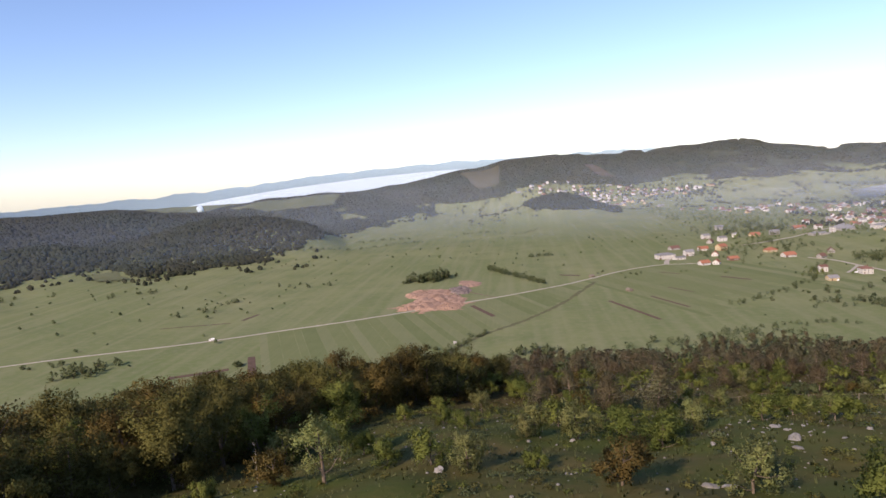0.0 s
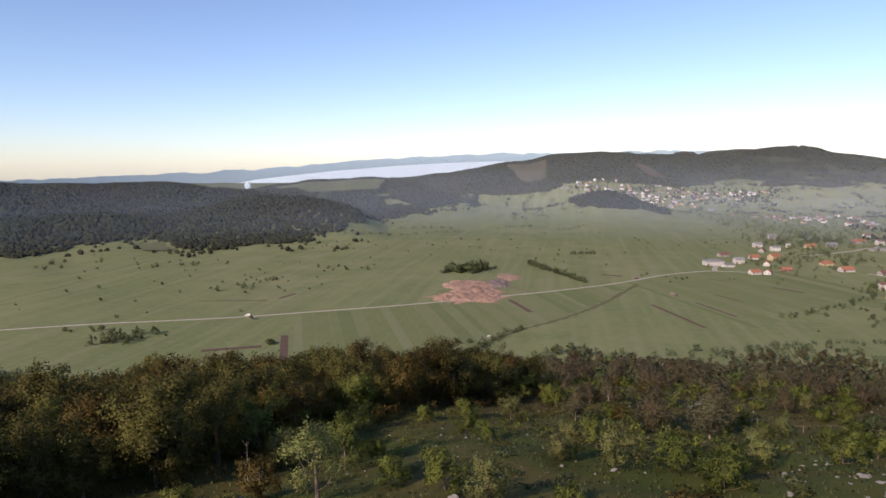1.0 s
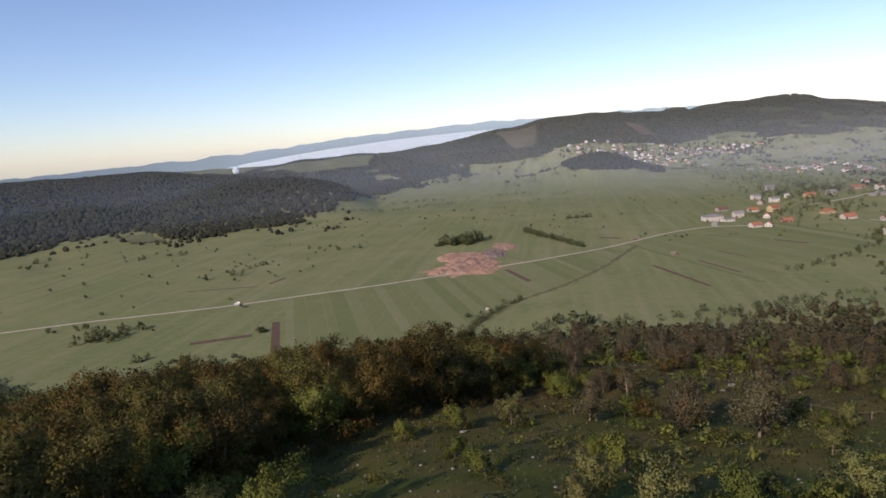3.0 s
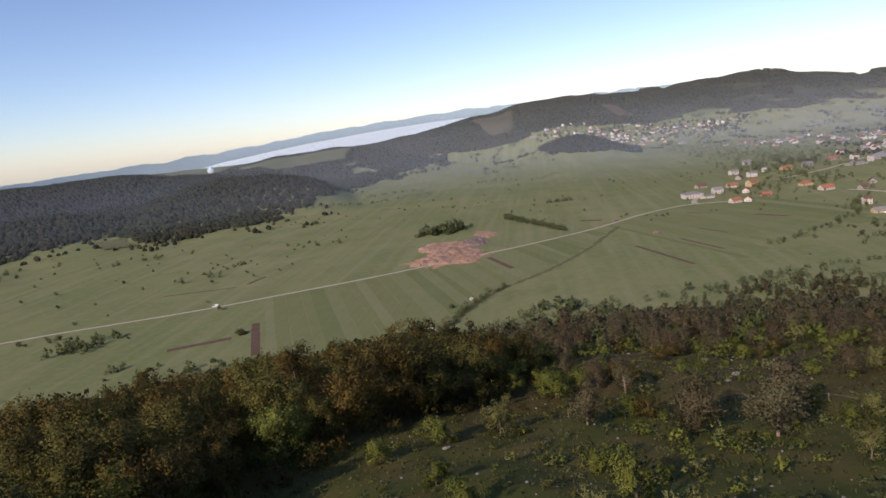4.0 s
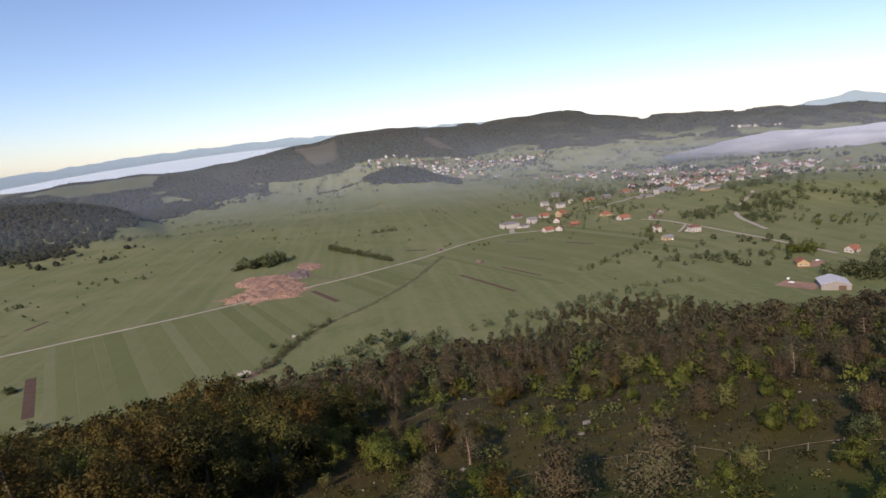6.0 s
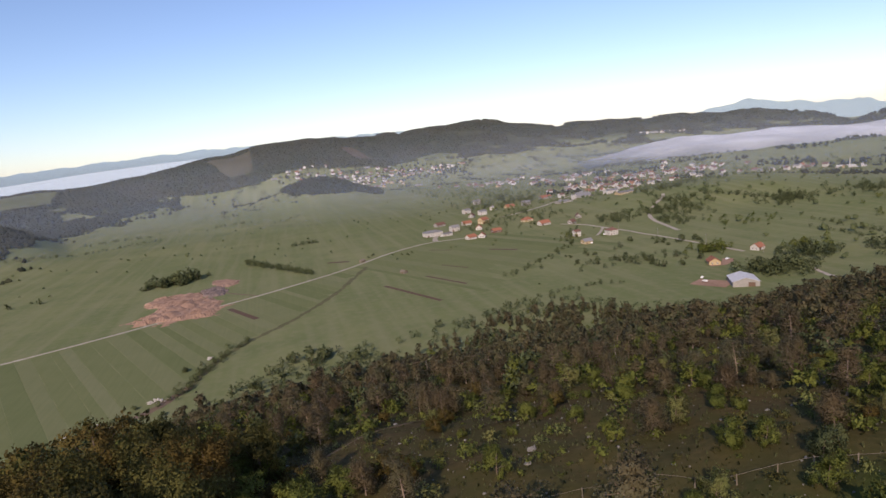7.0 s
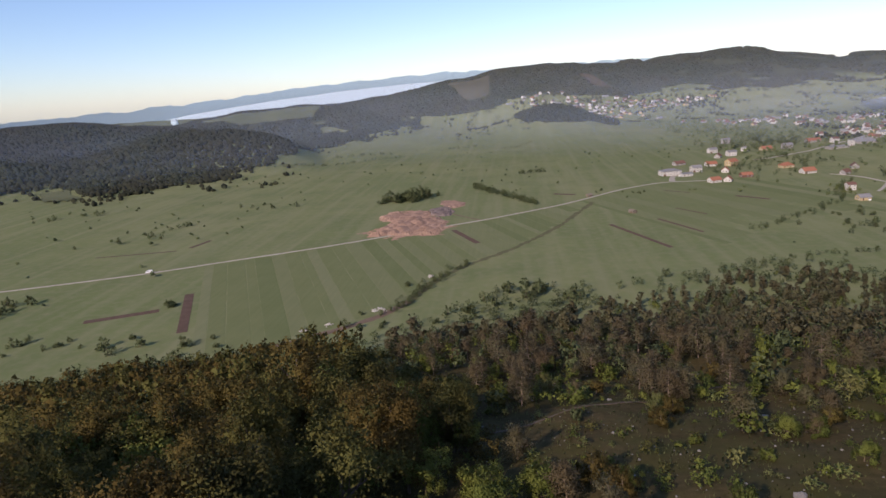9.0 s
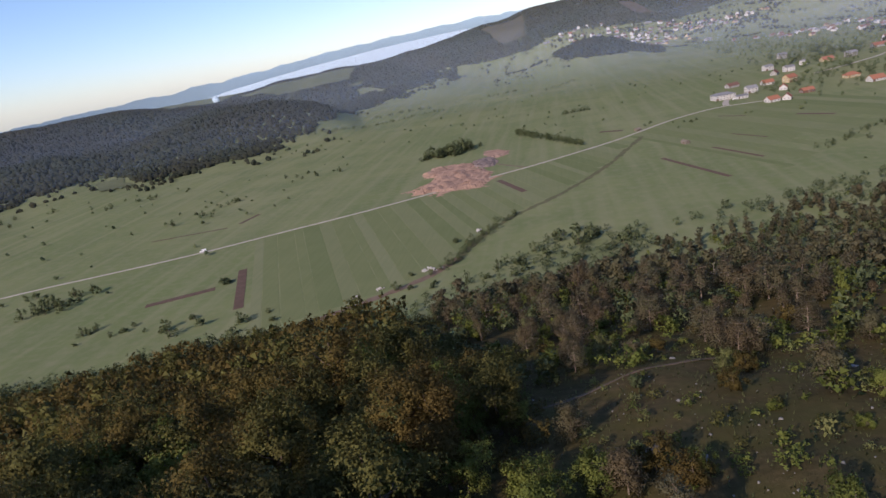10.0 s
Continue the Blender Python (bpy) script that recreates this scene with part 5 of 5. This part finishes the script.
def build_hamlet():
    rows = ((211, 806, 12, 9, 2, 2.4, M_WHITE, M_GREYR, 12, "two-storey white house with grey roof in the hamlet"), (207, 869, 15, 9, 1, 2.6, M_GREYW, M_BROWN, 25, "low house with red-brown roof in the hamlet"),
            (240, 848, 13, 9, 1, 2.8, M_WHITE, M_ORANGE, 8, "low white house with orange tiled roof"), (262, 842, 13, 10, 2, 3.0, M_CREAM, M_ORANGE, 30, "two-storey cream house with orange tiled roof"),
            (240, 793, 11, 8, 1, 3.0, M_WHITE, M_ORANGE, 70, "white house with steep orange roof"), (209, 727, 12, 9, 1, 2.8, M_WHITE, M_ORANGE, 20, "white house with orange roof at the meadow's edge"),
            (223, 728, 9, 8, 1, 3.0, M_WHITE, M_ORANGE, 65, "small white house with orange roof at the meadow's edge"), (249, 752, 12, 9, 1, 2.2, M_BROWN, M_ORANGE, 10, "unplastered brick house with orange roof"),
            (288, 926, 12, 9, 2, 1.8, M_WHITE, M_GREYR, 10, "two-storey white house with pale grey roof"), (278, 975, 12, 9, 2, 2.0, M_WHITE, M_GREYR, 18, "white house with grey roof among trees"),
            (330, 1086, 12, 9, 2, 2.4, M_GREYW, M_GREYR, 5, "grey house beside dark trees"), (349, 973, 15, 10, 1, 3.2, M_CREAM, M_ORANGE, 12, "house with broad orange roof among trees"),
            (322, 975, 8, 8, 2, 2.0, M_WHITE, M_GREYR, 40, "narrow white house with grey roof"), (268, 915, 11, 8, 1, 3.0, M_GREYW, M_BROWN, 60, "house with dull red roof in the hamlet"),
            (310, 803, 14, 10, 1, 3.2, M_CREAM, M_ORANGE, 14, "long low house with bright orange roof"), (314, 757, 15, 10, 1, 3.2, M_WHITE, M_ORANGE, 16, "broad house with bright orange roof and pale front"),
            (381, 983, 13, 9, 2, 2.0, M_GREYW, M_GREYR, 10, "pale grey two-storey house among trees"), (367, 769, 11, 8, 1, 3.0, M_GREYW, M_BROWN, 70, "house with brown roof beside meadows"),
            (306, 650, 7.5, 7, 2, 1.6, M_WHITE, M_BROWN, 4, "small white two-storey house with brown roof"), (293.5, 602, 10, 8, 1, 2.2, M_CREAM, M_GREYR, 8, "low cream house with grey roof"),
            (337, 630, 11, 10, 2, 2.4, M_WHITE, M_BROWN, 6, "white two-storey house with red-brown hipped roof"), (435, 1030, 20, 10, 1, 3.0, M_GREYW, M_ORANGE, 8, "long house with red roof at the village edge"),
            (455, 1008, 10, 8, 2, 2.0, M_WHITE, M_BROWN, 15, "white house with red roof at the village edge"), (342, 736, 9, 7, 1, 2.6, M_GREYW, M_BROWN, 30, "old weathered house with brown roof"), (385, 470, 10, 8, 1, 2.8, M_WHITE, M_ORANGE, 20, "white house with orange roof between tall trees"))
    for i, (x, y, w, d, st, rise, wa, ro, turn, lab) in enumerate(rows):
        set_down(house(lab, w * 0.95, d * 0.95, st, rise, wa, ro, hip=(i in (12, 14, 20)), rich=2, garage=(i % 3 == 0)), x, y, turn)
    # large white building at the end of the gravel road
    ob = house("large white two-storey building with grey hipped roof beside the gravel road", 22, 13, 2, 2.2, M_WHITE, M_GREYR, hip=True, rich=2, garage=True, category="building", group="")
    set_down(ob, 178, 790, 14)
    ob = house("low white annexe with grey roof beside the gravel road", 12, 9, 1, 1.0, M_WHITE, M_GREYR, rich=1, category="building", group="")
    set_down(ob, 193, 778, 14)
    # works at the village edge
    for x, y, w, d, st, rise, wa, ro, hip, turn, lab in ((477, 975, 27, 26, 1, 7.0, M_GREYW, M_GREYR, True, 20, "large hall with grey pyramid roof"), (425, 935, 26, 12, 1, 1.2, M_GREYW, M_GREYR, False, 12, "long low grey works building"),
                                                         (505, 890, 30, 11, 1, 1.4, M_CREAM, M_GREYR, False, 12, "long beige works building"), (520, 958, 24, 11, 2, 1.4, M_WHITE, M_GREYR, False, 10, "long two-storey white works building"), (452, 955, 6, 6, 3, 1.0, M_WHITE, M_GREYR, True, 10, "small white tower building at the works")):
        set_down(house(lab, w, d, st, rise, wa, ro, hip=hip, rich=1, category="building", group=""), x, y, turn)
    # orange house and pale hall below the wood
    ob = house("cream gabled house with bright orange roof and dark doorway", 11, 8.5, 1, 2.6, M_CREAM, M_ORANGE, rich=2, garage=True)
    set_down(ob, 324, 447, 66)
    hall = thing("hall", "large shed with pale sheet roof and grey walls", "hall")
    part("wall", gable_wall(20, 17, 3.6, 2.6, M_GREYW), hall)
    part("roof", gable_roof(20, 17, 3.6, 2.6, M_METAL, 0.4), hall, "pale sheet metal roof")
    part("door", box_mesh("door", -0.04, 0.05, -2.2, 2.2, 0, 3.2, M_DOOR, 0.02), hall, "", pose(-10.0, -3.5, 0))
    for i in range(4):
        part("buttress", box_mesh("buttress", -0.15, 0.15, -0.25, 0.0, 0, 3.4, M_GREYW), hall, "", pose(-7.5 + 5 * i, -8.5, 0))
    set_down(hall, 300, 384, 62)
    ribbon("yard", [(280, 408), (287, 396), (292, 386)], 17, M_EARTH, "bare reddish earth yard beside the hall", "yard", 0.25, 0.15)
    ribbon("yard", [(318, 444), (332, 440), (345, 455)], 9, M_EARTH, "bare earth yard round the orange house", "yard", 0.2, 0.15)
    # timber sheds by the road
    for x, y, w, d, turn, lab in ((101, 588, 6.0, 4.2, -62, "small weathered timber shed in the meadow"), (74, 676, 5.0, 4.0, 30, "small brown timber shed beside the gravel road")):
        shed = thing("shed", lab, "shed", "timber sheds")
        part("wall", gable_wall(w, d, 1.9, 1.1, M_TIMBER), shed)
        part("roof", gable_roof(w, d, 1.9, 1.1, M_TIMBER, 0.4, 0.12), shed, "weathered plank roof")
        part("door", DOOR, shed, "", pose(0.6, -d / 2, 0))
        set_down(shed, x, y, turn)


build_hamlet()


def discard(obs):
    for ob in obs:
        for o in (*ob.children_recursive, ob):
            bpy.data.objects.remove(o)


def build_villages():
    """The wide village and the far one: houses in loose rows, copied from a few kinds."""
    rs = np.random.RandomState(55)
    kinds = [house(lab, w, d, st, rise, wa, ro, rich=far, group="houses of the village", name="village_house") for far in (1, 0) for w, d, st, rise, wa, ro, lab in (
        (11, 9, 2, 3.4, M_WHITE, M_BROWN, "white village house with red-brown roof"), (11, 9, 1, 3.4, M_WHITE, M_ORANGE, "white village house with orange roof"), (13, 9, 2, 2.4, M_WHITE, M_GREYR, "white village house with grey roof"),
        (13, 9, 1, 3.4, M_GREYW, M_BROWN, "grey village house with brown roof"), (18, 10, 1, 2.4, M_GREYW, M_GREYR, "long grey village building"), (11, 9, 1, 3.6, M_CREAM, M_BROWN, "cream village house with red-brown roof"))]
    taken = []

    def drop_in(x, y, gap, turn, scale=1.0, kind=0):
        if any((x - a) ** 2 + (y - b) ** 2 < gap * gap for a, b in taken):
            return
        taken.append((x, y))
        c = copy_thing(kinds[kind + rs.choice(6, p=[0.30, 0.08, 0.14, 0.26, 0.10, 0.12])], spot(x, y, radians(turn)))
        c.scale = (scale, scale, scale)

    # main village: rows along its streets
    for (xa, ya), (xb, yb), n, wide in (((520, 1120), (720, 1130), 84, 55), ((640, 1250), (860, 1160), 92, 60), ((560, 1330), (720, 1420), 30, 60), ((480, 1380), (620, 1560), 16, 60), ((390, 1540), (500, 1480), 12, 35), ((760, 1110), (980, 960), 22, 35), ((540, 1060), (640, 1050), 10, 30)):
        for i in range(n):
            q = rs.rand()
            drop_in(xa + (xb - xa) * q + rs.normal(0, wide * 0.5), ya + (yb - ya) * q + rs.normal(0, wide * 0.5), 12.5, rs.choice([15, 105]) + rs.normal(0, 12), 0.84)
    # far village at the foot of the ridge
    for a0, r0, a1, r1, n, wide in ((0.5, 1960, 6, 1900, 34, 40), (5.5, 1870, 9.5, 1840, 64, 50), (8, 1980, 12, 1930, 34, 40), (11, 1930, 15, 1970, 30, 35), (14, 1950, 16.5, 1990, 10, 30)):
        for i in range(n):
            q = rs.rand()
            a, r = radians(a0 + (a1 - a0) * q), r0 + (r1 - r0) * q
            drop_in(r * math.sin(a) + rs.normal(0, wide * 0.5), r * math.cos(a) + rs.normal(0, wide * 0.6), 13, rs.uniform(0, 90), 0.92, 6)
    # a few single farms far off
    for x, y in ((365, 1715), (865, 1330), (820, 1268), (-560, 1300), (1165, 1912), (1180, 1898), (1196, 1892), (1216, 1868), (1236, 1862), (1250, 1856), (1262, 1842), (1274, 1838), (1290, 1826), (1206, 1884)):
        drop_in(x, y, 10, rs.uniform(0, 90), 1.0)
    discard(kinds)
    # long white building on the eastern rise
    ob = house("long white building on a distant rise", 46, 12, 1, 1.6, M_WHITE, M_METAL, rich=1, category="building", group="")
    set_down(ob, 975, 935, -42)
    tower = thing("mast", "slim white mast beside a long building", "mast")
    part("pole", array_mesh("pole", *tube([(0, 0, -1), (0, 0, 16)], [0.9, 0.7], 8), M_WHITE), tower)
    part("head", box_mesh("head", -1.0, 1.0, -1.0, 1.0, 16.0, 17.2, M_WHITE, 0.1), tower)
    set_down(tower, 968, 930, 0)


build_villages()


def build_roadside():
    """Poles along the lane, parked cars, stacks of blocks in the builders' yard."""
    pole = thing("utility_pole", "tall pale utility pole beside the lane", "utility pole", "poles along the lane")
    part("pole", array_mesh("pole", *tube([(0, 0, -0.8), (0, 0, 9.0)], [0.17, 0.12], 8), M_DEAD), pole)
    part("crossarm", box_mesh("crossarm", -0.9, 0.9, -0.06, 0.06, 8.3, 8.45, M_TIMBER, 0.01), pole)
    for x in (-0.75, 0.0, 0.75):
        part("insulator", box_mesh("insulator", -0.06, 0.06, -0.06, 0.06, 8.46, 8.66, M_FRAME, 0.02), pole, "", pose(x, 0, 0))
    for x, y in ((357, 650), (364, 585), (372, 520), (378, 455)):
        copy_thing(pole, spot(x, y, 0.3))
    car = thing("car", "small parked car on bare ground", "car", "parked cars")
    bm = bmesh.new()
    prof = [(-2.0, 0.35), (-2.05, 0.95), (-1.5, 1.05), (-1.1, 1.45), (0.5, 1.45), (1.05, 1.0), (1.95, 0.85), (2.0, 0.35)]
    rows = [[bm.verts.new((x, s * (0.66 if z > 1.2 else 0.84), z)) for x, z in prof] for s in (-1, 1)]
    n = len(prof)
    for i in range(n):
        bm.faces.new((rows[0][i], rows[0][(i + 1) % n], rows[1][(i + 1) % n], rows[1][i]))
    bm.faces.new(rows[0][::-1])
    bm.faces.new(rows[1])
    bmesh.ops.recalc_face_normals(bm, faces=bm.faces)
    bmesh.ops.bevel(bm, geom=bm.edges[:], offset=0.06, segments=1, affect="EDGES")
    me = bpy.data.meshes.new("body")
    bm.to_mesh(me)
    bm.free()
    me.materials.append(M_CAR)
    part("body", me, car)
    part("windscreen", mesh_of("windscreen", [(0.56, -0.56, 1.43), (0.56, 0.56, 1.43), (1.06, 0.66, 1.04), (1.06, -0.66, 1.04)], [(0, 3, 2, 1)], M_PANE), car)
    for s in (-1, 1):
        part("side_window", box_mesh("side_window", -1.0, 0.55, -0.02, 0.02, 1.05, 1.38, M_PANE), car, "", pose(0, s * 0.77, 0))
        for x in (-1.3, 1.3):
            part("wheel", array_mesh("wheel", *tube([(0, -0.1, 0), (0, 0.1, 0)], [0.3, 0.3], 12), M_TYRE), car, "", pose(x, s * 0.8, 0.3))
    for x, y, a in ((341, 452, 0.4), (283, 402, 1.9), (288, 412, 0.8), (346, 326, 1.2), (352, 322, 0.3), (330, 632, 0.2), (185, 772, 0.5), (296, 596, 1.0)):
        c = copy_thing(car, spot(x, y, a))
        c.location.z += 0.3
    discard([pole, car])
    ribbon("yard", [(348, 335), (358, 326), (372, 318)], 16, M_EARTH, "bare brown builders' yard beside the track", "yard", 0.22, 0.15)
    for x, y, a in ((340, 322, 0.3), (346, 314, 0.4), (330, 300, 0.35), (322, 292, 0.3), (360, 318, 0.9)):
        ob = thing("block_stack", "low stack of pale concrete blocks beside the track", "block stack", "stacks in the yard", m=spot(x, y, a))
        for k in range(3):
            part("block", box_mesh("block", -1.9, 1.9, -0.55, 0.55, 0.0, 0.6, M_GREYW, 0.04), ob, "", pose(4.0 * k - 4.0, 0.15 * k, 0.0, 0, 0, 3 * k))


build_roadside()


def build_plume():
    """A puff of steam that rises out of the sea of fog."""
    bm = bmesh.new()
    rs = np.random.RandomState(4)
    for k in range(11):
        c = Vector((rs.normal(0, 6), rs.normal(0, 6), rs.uniform(2, 22)))
        for w in bmesh.ops.create_icosphere(bm, subdivisions=2, radius=rs.uniform(7, 12))["verts"]:
            w.co = c + w.co * (1 + 0.25 * noise.noise(w.co * 0.2 + c))
    me = bpy.data.meshes.new("steam_plume")
    bm.to_mesh(me)
    bm.free()
    me.materials.append(M_SEA)
    ob = new("steam_plume", me)
    a = radians(-28.3)
    ob.matrix_basis = pose(3000 * math.sin(a), 3000 * math.cos(a), 24)
    tagged(ob, "small white puff of steam above the fog", "steam", kind="stuff")


build_plume()


# ---- stones, fence, van, grass ----
def rock_mesh(seed, material=None):
    rs = np.random.RandomState(seed)
    bm = bmesh.new()
    bmesh.ops.create_icosphere(bm, subdivisions=2, radius=0.5)
    for v in bm.verts:
        n = noise.noise(v.co * 2.3 + Vector((seed * 3.1, 0, 0))) + 0.5 * noise.noise(v.co * 6 + Vector((0, seed, 0)))
        v.co *= 1 + 0.45 * n
        v.co.z *= 0.45
    me = bpy.data.meshes.new("rock")
    bm.to_mesh(me)
    bm.free()
    me.materials.append(material or M_STONE)
    return me


def build_stones():
    rs = np.random.RandomState(8)
    meshes = [rock_mesh(i) for i in range(5)]

    def stone(x, y, s, lab="pale limestone rock lying in the grass"):
        ob = new("rock", meshes[rs.randint(5)])
        ob.matrix_basis = Matrix.LocRotScale((x, y, float(height(x, y)) + 0.08 * s), Euler((rs.normal(0, 0.2), rs.normal(0, 0.2), rs.uniform(0, 6.28))), (s * rs.uniform(0.8, 1.5), s * rs.uniform(0.7, 1.1), s * rs.uniform(0.6, 1.0)))
        tagged(ob, lab, "rock", "rocks of the slope")

    for x, y, s in ((14.4, 0, 1.1), (15.6, -0.4, 1.0), (-12, 52, 1.0), (8, 73.5, 0.8), (12.3, 88.5, 1.4), (8.8, 91, 1.2), (25.4, 83, 1.2), (23, 78, 1.0), (-6.5, 6.2, 0.9), (26, 15, 1.3), (25, 11.5, 1.2)):
        stone(x, y, s, "grey-white limestone boulder lying in the grass")
    for _ in range(34):
        stone(25.5 + rs.normal(0, 3.2), 18 + rs.normal(0, 4.5), rs.gamma(2.5, 0.10) + 0.12, "grey-white limestone boulder lying in the grass")
    spots = scatter(rs, (-25, 100, -5, 150), 3.4, lambda x, y: ~inside(OAKWOOD, x, y) & (rs.rand(len(x)) < 0.03 + 0.16 * np.clip(wobble(x, y, 22, 95), 0, 1)))
    spots = spots[rs.permutation(len(spots))]
    for x, y in spots[:270]:
        stone(x, y, rs.gamma(2.2, 0.11) + 0.10)
    # gravel-sized stones, too small to tell apart
    v0 = np.array([(-0.5, -0.4, -0.1), (0.5, -0.35, -0.1), (0.4, 0.45, -0.1), (-0.45, 0.4, -0.1), (-0.3, -0.2, 0.3), (0.25, -0.2, 0.36), (0.2, 0.25, 0.28), (-0.25, 0.2, 0.33)])
    f0 = np.array([(0, 1, 5, 4), (1, 2, 6, 5), (2, 3, 7, 6), (3, 0, 4, 7), (4, 5, 6, 7)])
    q = scatter(rs, (-25, 100, -5, 170), 1.6, lambda x, y: ~inside(OAKWOOD, x, y) & (rs.rand(len(x)) < 0.09 + 0.6 * np.clip(wobble(x, y, 18, 96) - 0.05, 0, 1)))
    many("small_stones", [(M_STONE, v0, f0, unit(v0))], q, rs.gamma(2.0, 0.07, len(q)) + 0.06, rs, "small pale limestone pieces strewn over the slope", "stones")
    # limestone heaps beside the ditch
    white = [rock_mesh(20 + i, M_WHITESTONE) for i in range(3)]
    for x, y, s in ((-108, 329, 1.0), (-97, 336, 1.2), (-104, 318, 1.1), (-77, 356, 1.2), (-73, 357, 1.5), (-54, 417, 1.4), (-68, 358, 0.8)):
        heap = thing("stone_heap", "heap of white stones beside the dirt track", "stone heap", "stone heaps by the ditch", m=spot(x, y, rs.uniform(0, 3)))
        for k in range(22):
            u, w = rs.normal(0, 0.9) * s, rs.normal(0, 0.7) * s
            q = 0.8 * s * rs.uniform(0.6, 1.2)
            part("stone", white[rs.randint(3)], heap, "", Matrix.LocRotScale((u, w, max(0.1, 0.9 * s - 0.7 * math.hypot(u, w))), Euler((rs.uniform(0, 3), rs.uniform(0, 3), rs.uniform(0, 3))), (q, q, q * 1.3)))


build_stones()


def build_fence():
    """A low rail fence across the slope."""
    ob = thing("fence", "weathered grey-brown rail fence with short posts across the slope", "fence")
    post = box_mesh("post", -0.05, 0.05, -0.05, 0.05, -0.3, 1.05, M_TIMBER, 0.015)
    c = along([(1, 66), (10, 65.5), (20, 68), (29, 68), (36, 60), (43, 60), (52, 53), (60, 50)], 3.2)
    for i, (x, y) in enumerate(c):
        part("post", post, ob, "", Matrix.LocRotScale((x, y, float(height(x, y))), Euler((0.04 * math.sin(i * 2.3), 0.05 * math.sin(i * 3.7), i)), None))
    for (x, y), (u, w) in zip(c[:-1], c[1:]):
        rail = tube([(x, y, float(height(x, y)) + 0.95), ((x + u) / 2, (y + w) / 2, float(height((x + u) / 2, (y + w) / 2)) + 0.92), (u, w, float(height(u, w)) + 0.95)], [0.02, 0.017, 0.02], 5)
        part("rail", array_mesh("rail", *rail, M_TIMBER), ob)


build_fence()


def build_van():
    van = thing("van", "small white delivery van on the gravel road", "van")
    bm = bmesh.new()
    prof = [(-2.3, 0.35), (-2.3, 1.75), (-2.15, 1.95), (0.9, 1.95), (1.6, 1.2), (2.25, 1.05), (2.35, 0.35)]
    rows = [[bm.verts.new((x, s * (0.88 if z > 1.3 else 0.95), z)) for x, z in prof] for s in (-1, 1)]
    n = len(prof)
    for i in range(n):
        bm.faces.new((rows[0][i], rows[0][(i + 1) % n], rows[1][(i + 1) % n], rows[1][i]))
    bm.faces.new(rows[0][::-1])
    bm.faces.new(rows[1])
    bmesh.ops.recalc_face_normals(bm, faces=bm.faces)
    bmesh.ops.bevel(bm, geom=bm.edges[:], offset=0.05, segments=1, affect="EDGES")
    me = bpy.data.meshes.new("body")
    bm.to_mesh(me)
    bm.free()
    me.materials.append(M_CAR)
    part("body", me, van)
    part("windscreen", mesh_of("windscreen", [(1.02, -0.75, 1.87), (1.02, 0.75, 1.87), (1.64, 0.8, 1.25), (1.64, -0.8, 1.25)], [(0, 3, 2, 1)], M_PANE), van)
    for s in (-1, 1):
        part("side_window", box_mesh("side_window", 0.25, 1.1, -0.02, 0.02, 1.25, 1.75, M_PANE), van, "", pose(0, s * 0.93, 0))
        for x in (-1.5, 1.5):
            t = array_mesh("tyre", *tube([(0, -0.11, 0), (0, 0.11, 0)], [0.33, 0.33], 14), M_TYRE)
            w = part("wheel", t, van, "", pose(x, s * 0.88, 0.33))
            part("rim", box_mesh("rim", -0.16, 0.16, -0.12, 0.12, -0.16, 0.16, M_METAL, 0.05), w)
    x, y = -262, 448
    van.matrix_basis = Matrix.LocRotScale((x, y, float(height(x, y)) + 0.18), Euler((0, 0, radians(204))), None)


build_van()


def build_grass():
    """Tufts on the slope: a few bent blades each."""
    rs = np.random.RandomState(15)
    shapes = []
    for k in range(4):
        v, f = [], []
        for b in range(6):
            w, q, l = rs.uniform(0, 6.28), rs.uniform(0.0, 0.35), rs.uniform(0.5, 1.0)
            c, s = math.cos(w), math.sin(w)
            o = len(v)
            v += [(c * q - s * 0.09, s * q + c * 0.09, -0.05), (c * q + s * 0.09, s * q - c * 0.09, -0.05), (c * (q + 0.4 * l), s * (q + 0.4 * l), l)]
            f.append((o, o + 1, o + 2))
        shapes.append((np.array(v), np.array(f)))
    q = scatter(rs, (-40, 110, -12, 140), 0.8, lambda x, y: (rs.rand(len(x)) < 0.30 + 0.55 * np.clip(wobble(x, y, 14, 97) + 0.3, 0, 1)))
    many("grass", [(M_TUFT, *s, unit(np.array([[0, 0, 1.0]] * len(s[0])) + 0.5 * s[0])) for s in shapes], q, rs.uniform(0.18, 0.5, len(q)), rs, "tufts of dry and green grass on the slope", "grass")


build_grass()
